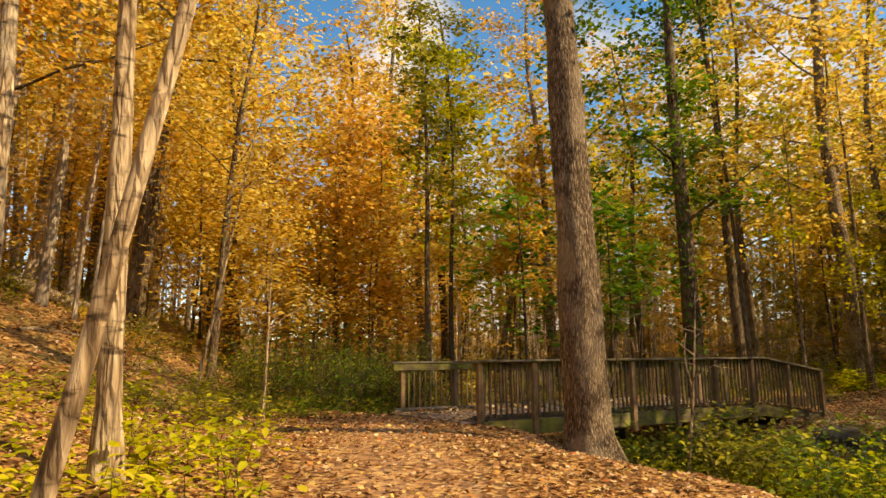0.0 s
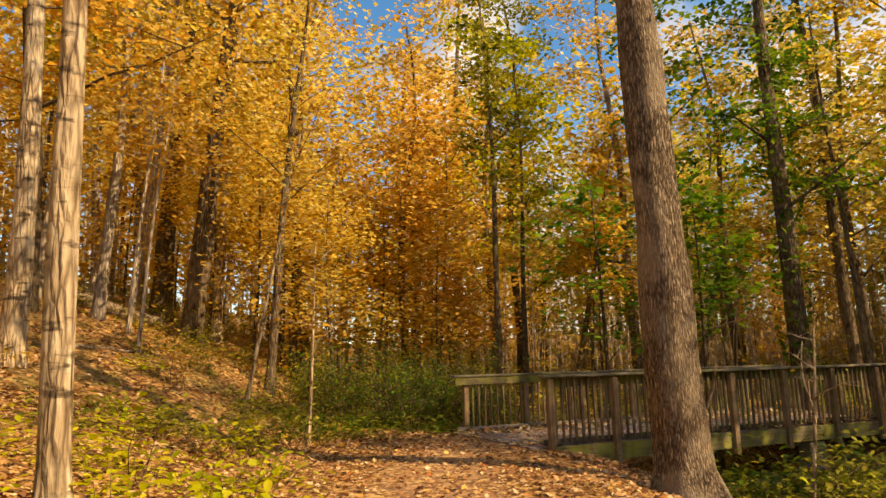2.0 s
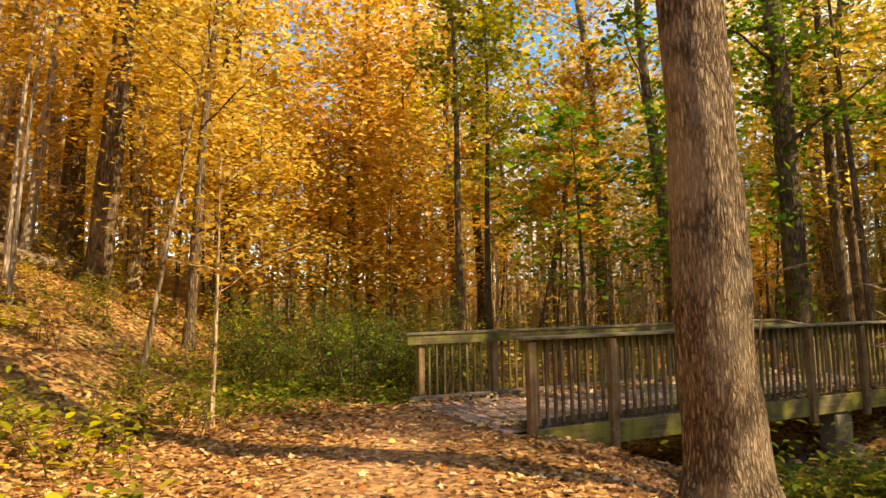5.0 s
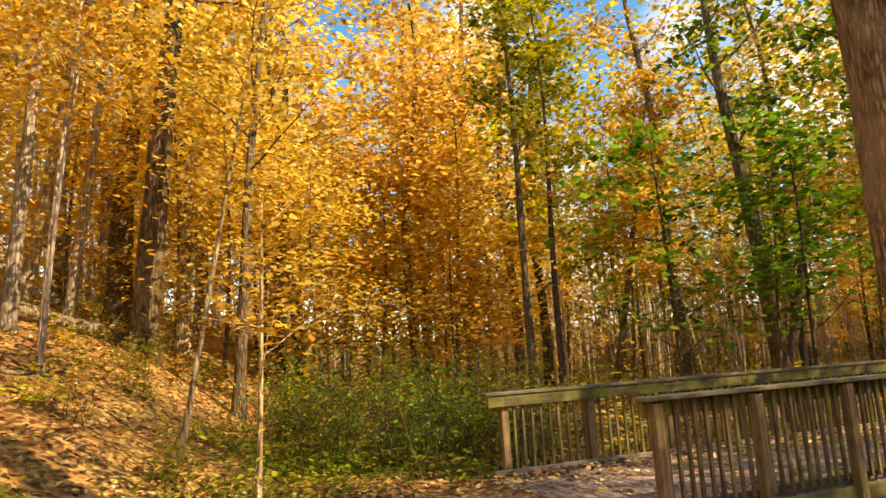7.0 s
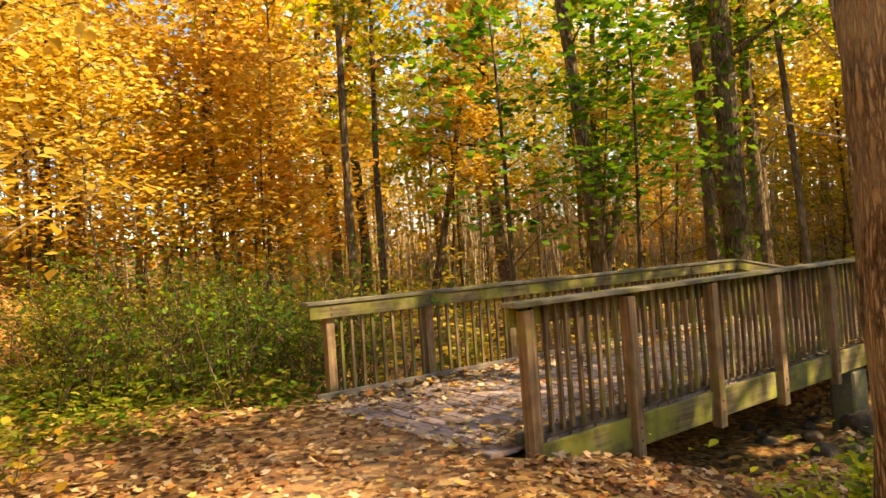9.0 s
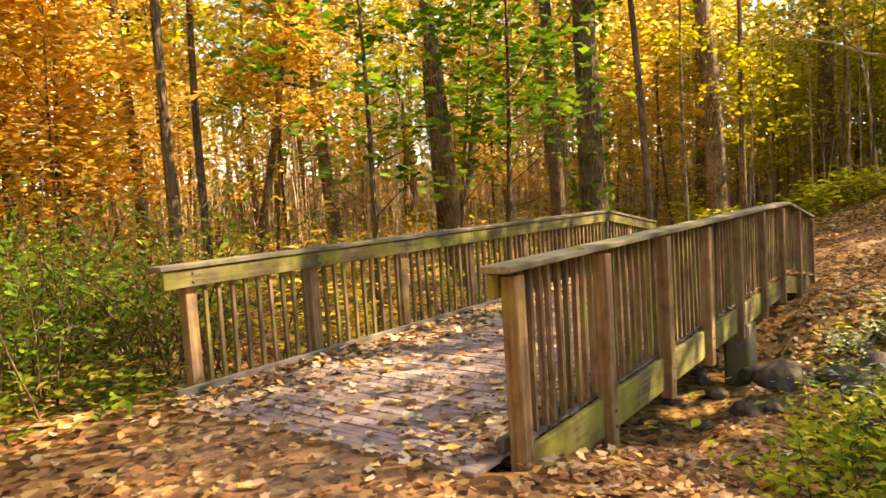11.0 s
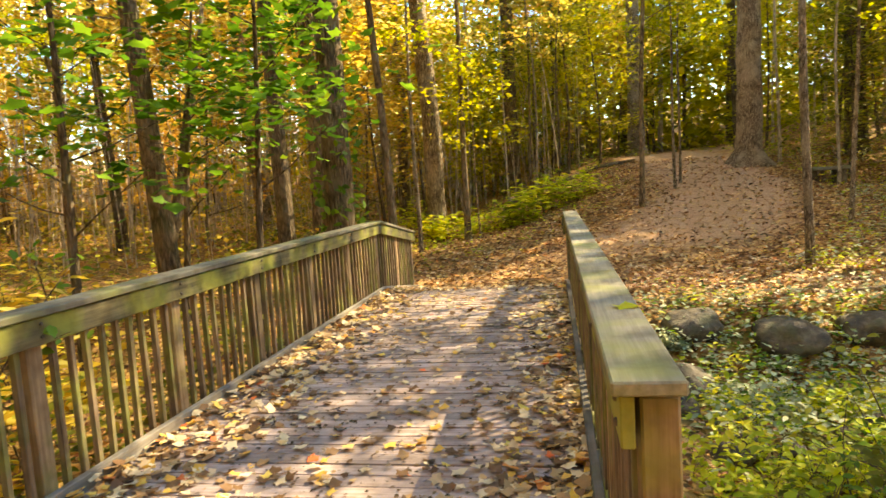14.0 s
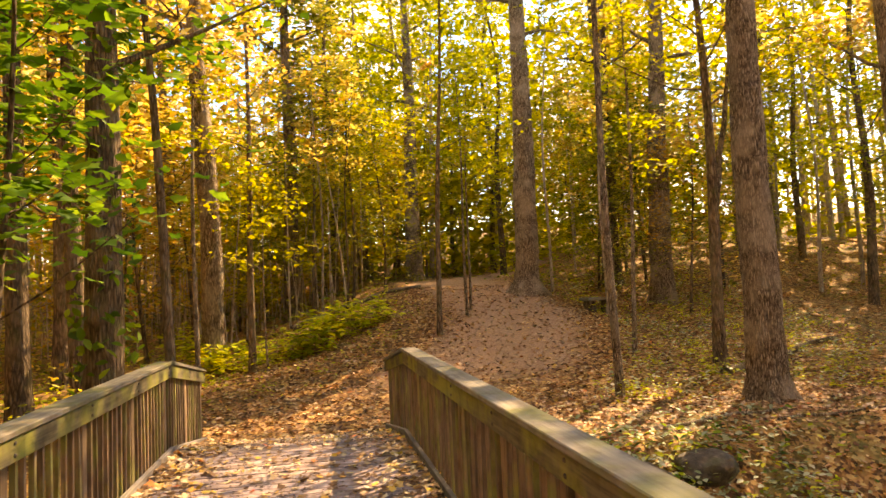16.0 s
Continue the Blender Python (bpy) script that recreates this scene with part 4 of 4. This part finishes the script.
# plants on the creek bank
for n in range(56):
    x, y = random.uniform(3.75, 6.8) if n % 2 else random.uniform(3.8, 10.5), random.uniform(1.4, 6.9)
    if math.hypot(x - 3.4, y - 5.0) < 0.85 or x + y < 5.2:
        continue
    shrub("bank_plant", x, y, "yellow-green herb on the creek bank", random.choice((LIME, LIME, LIME, LEMON, OLIVE)), 170, 0.09, 0.75, random.uniform(0.4, 0.9), stems=7, group="bank plants", flat=0.65)
for n in range(26):
    x, y = random.uniform(5.2, 10.0), random.uniform(1.5, 4.8)
    if x < 6.6 and y < 2.0:
        continue
    shrub("bank_shrub", x, y, "leafy green brush between the oak and the creek", random.choice((GREEN, OLIVE, GREEN, LIME)), 460, 0.1, 1.1, random.uniform(1.1, 1.7), stems=12, group="bank brush", flat=0.65)
for n in range(16):
    x, y = random.uniform(3.6, 6.6), random.uniform(6.3, 8.3)
    shrub("aster_clump", x, y, "pale grey-green clump gone to seed", SAGE, 260, 0.075, 0.6, random.uniform(0.3, 0.5), stems=8, group="pale clumps", flat=0.7)
for x, y in ((-0.6, 17.8), (0.3, 18.4), (1.3, 18.2), (-1.5, 18.8), (2.6, 19.4), (2.0, 19.0), (3.2, 20.0)):
    shrub("lime_shrub", x, y, "bright yellow-green shrub under the trees", LIME, 240, 0.23, 1.4, random.uniform(0.9, 1.4), stems=6, group="lime shrubs", flat=0.85)
shrub("spice_bush", -1.9, 3.3, "golden-leaved spray of a bush beside the railing", GOLD, 240, 0.19, 1.2, 2.1, stems=7, flat=0.8)
shrub("spice_bush", -2.6, 4.4, "golden-leaved spray of a bush beside the railing", GOLD, 240, 0.19, 1.2, 2.4, stems=7, flat=0.8)
for x, y in ((-1.5, 3.0), (-2.6, 2.2), (-1.3, 4.6), (-4.5, 3.2), (-1.1, 6.0), (-2.4, 7.0), (-3.5, 4.4)):
    shrub("creek_shrub", x, y, "green-yellow shrub behind the railing", random.choice((GREEN, OLIVE, OLIVE)), 200, 0.13, 1.0, random.uniform(0.9, 1.6), stems=7, group="creek shrubs", flat=0.7)
plant_tree("bare_sapling", tree_meshes("sapling", 4.6, 0.035, BARK_PALE, OLIVE, 10, 0.07, 0.5, 1.0, (-0.03, 0.0), 0.2, 8, 0.2, 6, fork=(1.3, 0.5, 0.7, 0.9)), 4.8, 1.55,
           "bare forked pale sapling between the oak and the bridge")
plant_tree("bare_sapling", tree_meshes("sapling", 2.9, 0.03, BARK_PALE, OLIVE, 14, 0.07, 0.5, 0.8, (-0.04, 0.2), 0.08, 8, 0.2, 7, fork=(1.3, -0.5, 0.2, 1.0)), 6.2, 1.75,
           "bare leaning pale sapling in the brush past the oak")


# ---------------------------------------------------------------- stones in the creek
def stone(x, y, r, squash, seed, label, lift=0.3):
    bm = bmesh.new()
    bmesh.ops.create_icosphere(bm, subdivisions=3, radius=1)
    for v in bm.verts:
        k = 1 + 0.36 * noise.noise(v.co * 1.1 + Vector((seed, 0, 0))) + 0.13 * noise.noise(v.co * 3.5 + Vector((0, seed, 0)))
        v.co = Vector((v.co.x * r * k, v.co.y * r * k * 0.8, v.co.z * r * squash * k))
    me = bpy.data.meshes.new("stone")
    bm.to_mesh(me)
    bm.free()
    me.materials.append(STONE)
    me.polygons.foreach_set("use_smooth", [True] * len(me.polygons))
    ob = tagged(new("boulder", me), label, "stone", "creek stones")
    ob.location, ob.rotation_euler = (x, y, float(land(x, y)) + r * squash * lift), (0, 0, seed)


stone(3.24, 5.3, 0.3, 0.75, 1.0, "rounded grey boulder in the creek")
stone(3.8, 6.0, 0.34, 0.6, 2.0, "dark rounded boulder in the creek")
stone(4.05, 6.9, 0.46, 0.62, 7.7, "dark rounded boulder in the creek")
stone(4.1, 4.75, 0.2, 0.7, 3.0, "small rounded grey creek stone")
stone(4.4, 8.35, 0.5, 0.5, 4.0, "broad mossy boulder on the bank", 0.05)
stone(5.6, 8.25, 0.55, 0.45, 5.0, "broad mossy boulder on the bank", 0.05)
stone(6.7, 8.3, 0.42, 0.55, 9.3, "broad mossy boulder on the bank")
for n in range(46):
    x, y = random.uniform(1.5, 8.5), random.gauss(5.3, 0.8)
    stone(x, y, random.uniform(0.07, 0.2), random.uniform(0.5, 0.8), 6.0 + n, "small rounded grey creek stone")


# ---------------------------------------------------------------- bench and fallen wood
bench = tagged(new("log_bench"), "low slab bench on dark stumps beside the path", "bench")
bench.matrix_basis = pose(10.6, 21.0, float(land(10.6, 21.0)), 0, 0, 12)
seat = part("seat", box_mesh("seat", (1.15, 0.5, 0.12), CAP_WOOD, 0.03, 0.012), bench, "weathered pale-topped slab")
seat.location = (0, 0, 0.43)
for x in (-0.33, 0.33):
    v, f = tube([(x, 0, -0.1), (x, 0, 0.15), (x, 0, 0.38)], [0.23, 0.21, 0.2], 9, 0.1)
    part("support", mesh_of("support", v, f, BARK_DARK, True), bench)
for x, y, a, length, r in ((8.0, 9.6, 0.2, 3.5, 0.035), (-3.5, -6.4, 2.6, 3.0, 0.05), (3.0, 24.0, 0.4, 5.0, 0.12), (12.5, 14.5, 0.5, 5.5, 0.1), (7.9, -6.6, 2.8, 1.6, 0.015), (-9.3, -6.3, 1.9, 3.6, 0.26), (9.8, 9.4, 0.1, 2.6, 0.03)):
    pts = []
    for n in range(7):
        px, py = x + math.cos(a) * length * (n / 6 - 0.5), y + math.sin(a) * length * (n / 6 - 0.5)
        pts.append((px, py + 0.05 * math.sin(n * 1.7), float(land(px, py)) + r * 0.7))
    v, f = tube(pts, [r * (1 - 0.09 * n) for n in range(7)], 7, 0.2)
    tagged(new("fallen_branch", mesh_of("fallen_branch", v, f, BARK, True)), "fallen weathered branch on the leaf litter", "branch")


# ---------------------------------------------------------------- fallen leaves
def scatter(count, box, keep, lo, hi, name, label, mat=LITTER, shape=MAPLE, raised=0.012):
    x, y = rng.uniform(box[0], box[1], count), rng.uniform(box[2], box[3], count)
    ok = rng.random(count) < keep(x, y)
    x, y = x[ok], y[ok]
    z = land(x, y) + raised + rng.uniform(0, 0.02, len(x))
    tagged(new(name, leaf_cloud(name, np.stack([x, y, z], 1), rng.uniform(lo, hi, len(x)), mat, shape, 0.72)), label, "leaves", kind="stuff")


def on_bridge(x, y):
    return (x > -0.25) & (x < 3.1) & (y > -0.25) & (y < 10.5)


scatter(28000, (1, 14.5, -8.5, 0.6), lambda x, y: np.where(on_bridge(x, y), 0, 0.95 - 0.5 * smooth(1.2, 0.4, way_distance(x, y, WAY_IN))), 0.035, 0.095,
        "fallen_leaves", "dry brown and orange fallen maple leaves on the path")
scatter(19000, (3.0, 12, 0, 12), lambda x, y: 0.85, 0.05, 0.11, "fallen_leaves", "brown and yellow fallen leaves on the creek bank")
scatter(30000, (-2, 13, 10.3, 25), lambda x, y: 0.95 - 0.62 * smooth(2.4, 1.0, way_distance(x, y, WAY_ON)) * smooth(12.5, 15, y), 0.06, 0.13, "fallen_leaves", "brown fallen leaves beyond the bridge", LITTER, OVAL)
scatter(6000, (12, 22, 9, 26), lambda x, y: 0.9, 0.07, 0.13, "fallen_leaves", "brown fallen leaves under the yellow wood", LITTER, OVAL)
scatter(9000, (-10, 2, -8, 9), lambda x, y: np.where(on_bridge(x, y), 0, 0.9), 0.07, 0.13, "fallen_leaves", "brown fallen leaves under the trees", LITTER, OVAL)


def deck_leaves():
    n = 15000
    x, y = rng.uniform(0.02, 2.82, n), rng.uniform(-0.2, 10.4, n)
    edge = np.minimum(x, 2.84 - x)
    ok = rng.random(n) < 0.11 + 0.89 * np.exp(-edge / 0.3) + 0.1 * np.exp(-y / 0.8)
    x, y = x[ok], y[ok]
    z = np.where(y < SPAN, 0.0, -(y - SPAN) * DROP / (END - SPAN)) + 0.012 + rng.uniform(0, 1, len(x)) * (0.015 + 0.05 * np.exp(-np.minimum(x, 2.84 - x) / 0.2))
    tagged(new("deck_leaves", leaf_cloud("deck_leaves", np.stack([x, y, z], 1), rng.uniform(0.03, 0.115, len(x)), DECKLEAF, MAPLE, 0.82)),
           "yellow and tan fallen leaves lying on the deck boards", "leaves", kind="stuff")


deck_leaves()


def deck_crumbs(count):
    """Broken bits of leaf and bark on the boards, thickest along the edges."""
    x, y = rng.uniform(0.02, 2.78, count), rng.uniform(-0.1, 10.3, count)
    patch = 0.5 + 0.5 * np.sin(2.1 * x + 1.7 * np.sin(1.3 * y)) * np.sin(2.7 * y + 0.8 * x)
    keep = rng.random(count) < 0.15 + 0.5 * patch ** 2 + 0.5 * np.exp(-np.minimum(x, 2.8 - x) / 0.35)
    x, y = x[keep], y[keep]
    z = np.array([deck_z(v) for v in y]) + 0.006 + rng.random(len(y)) * 0.006
    tagged(new("leaf_crumbs", leaf_cloud("leaf_crumbs", np.stack([x, y, z], 1), rng.uniform(0.012, 0.042, len(y)), CRUMB, DIAMOND, 0.85)),
           "dark crumbled bits of dead leaf on the deck boards", "leaves", kind="stuff")


deck_crumbs(13000)


def leaf_drift(x0, x1, count, label):
    """Leaves blown together along a kick board."""
    y = rng.uniform(0.0, 9.8, count)
    y = y[rng.random(count) < 0.45 + 0.55 * np.sin(y * 2.3 + 0.8 * np.sin(y * 1.1)) ** 2]
    x = x0 + (x1 - x0) * rng.random(len(y)) ** 1.8
    z = np.array([deck_z(v) for v in y]) + 0.015 + rng.random(len(y)) * 0.06 * np.exp(-np.abs(x - x0) / 0.18)
    tagged(new("leaf_drift", leaf_cloud("leaf_drift", np.stack([x, y, z], 1), rng.uniform(0.07, 0.14, len(y)), DECKLEAF, MAPLE, 0.7)), label, "leaves", kind="stuff")


leaf_drift(0.05, 0.6, 800, "drift of yellow and tan leaves along the kick board")
leaf_drift(2.80, 2.35, 700, "drift of orange and tan leaves along the kick board")


def undergrowth(count, clumps, box, mat, label, tall):
    """Low growth under the far trees, too much to count."""
    cx, cy = rng.uniform(box[0], box[1], clumps), rng.uniform(box[2], box[3], clumps)
    ok = np.minimum(way_distance(cx, cy, WAY_ON), way_distance(cx, cy, WAY_IN)) > 1.9
    cx, cy = cx[ok], cy[ok]
    k = rng.integers(0, len(cx), count)
    x, y = cx[k] + rng.normal(0, 0.45, count), cy[k] + rng.normal(0, 0.45, count)
    z = land(x, y) + rng.random(count) ** 1.5 * tall * (0.5 + rng.random(len(cx))[k])
    tagged(new("undergrowth", leaf_cloud("undergrowth", np.stack([x, y, z], 1), rng.uniform(0.09, 0.22, count), mat, DIAMOND, 0.65)), label, "undergrowth", kind="stuff")


undergrowth(11000, 420, (-28, -3, 5, 34), OLIVE, "olive-green undergrowth in the flat wood", 0.9)
undergrowth(5000, 200, (-30, -3, 4, 32), GOLD, "golden undergrowth in the flat wood", 1.4)
undergrowth(6000, 260, (-8, 24, 20, 48), OLIVE, "olive-green undergrowth beyond the bridge", 0.9)
undergrowth(3500, 130, (9, 26, 26, 44), LEMON, "yellow-green undergrowth beyond the bridge", 1.6)
undergrowth(6000, 220, (-40, -8, -12, 6), OLIVE, "olive-green undergrowth on the slope", 1.0)


def pale_stems(count):
    """Whips and thin stems in the flat wood."""
    pieces = []
    for _ in range(count):
        x, y = random.uniform(-36, 3.5), random.uniform(13, 44)
        if x > -7 and y < 23 or float(way_distance(x, y, WAY_ON)) < 2.2 or math.hypot(x - 1, y - 5) < 9:
            continue
        z, h, r = float(land(x, y)), random.uniform(2, 7), random.uniform(0.012, 0.04)
        lx, ly = random.gauss(0, 0.09), random.gauss(0, 0.09)
        pieces.append(tube([(x, y, z - 0.1), (x + lx * h * 0.4, y + ly * h * 0.4, z + h / 2), (x + lx * h, y + ly * h, z + h)], [r, r * 0.8, r * 0.3], 4))
    v, f = joined(pieces)
    tagged(new("thin_stems", mesh_of("thin_stems", v, f, BARK_ASH, True)), "thin ash-grey stems crowding the flat wood", "stems", kind="stuff")


pale_stems(1100)
tagged(new("fallen_leaf", leaf_cloud("fallen_leaf", np.array([(2.944, 1.09, 1.087)]), np.array([0.13]), LIME, MAPLE, 0.97)), "pale yellow leaf lying on the cap rail", "leaf")


def ground_herbs(count, box, way, gap, mat, label):
    """Low seedlings and ground cover in loose drifts, clear of the way."""
    cx, cy = rng.uniform(box[0], box[1], count // 22), rng.uniform(box[2], box[3], count // 22)
    k = rng.integers(0, len(cx), count)
    reach = rng.uniform(0.12, 0.6, len(cx))[k]
    x, y = cx[k] + rng.normal(0, 1, count) * reach, cy[k] + rng.normal(0, 1, count) * reach
    ok = way_distance(x, y, way) > gap + rng.uniform(0, 0.8, count)
    x, y = x[ok], y[ok]
    z = land(x, y) + 0.03 + rng.random(len(x)) ** 2 * 0.32
    tagged(new("ground_cover", leaf_cloud("ground_cover", np.stack([x, y, z], 1), rng.uniform(0.05, 0.13, len(x)), mat, OVAL, 0.75)), label, "ground cover", kind="stuff")


ground_herbs(6500, (6.5, 17, 11, 26), WAY_ON, 2.5, LIME, "low yellow-green ground cover among the fallen leaves")
ground_herbs(3500, (6.5, 17, 11, 26), WAY_ON, 2.5, SAGE, "low pale ground cover among the fallen leaves")
ground_herbs(3500, (-5, 5, 12, 24), WAY_ON, 2.4, LIME, "low yellow-green ground cover under the trees")
ground_herbs(3500, (4, 12, -9, -5.2), WAY_IN, 1.6, LIME, "low yellow-green seedlings on the slope")
ground_herbs(3200, (3.8, 8.2, 5.2, 9.2), WAY_ON, 1.9, SAGE, "pale low plants among the creek boulders")
ground_herbs(2200, (3.6, 9.0, 2.2, 8.8), WAY_ON, 1.9, LIME, "bright yellow-green plants along the creek bank")
ground_herbs(1500, (3.8, 8.0, 5.0, 9.0), WAY_ON, 1.9, GREEN, "green low plants along the creek bank")
ground_herbs(3600, (-4.5, -0.2, -3.0, 0.4), WAY_IN, 1.0, OLIVE, "olive low growth at the foot of the thicket")
ground_herbs(2000, (-4.5, -0.2, -3.0, 0.4), WAY_IN, 1.0, GREEN, "green low growth at the foot of the thicket")
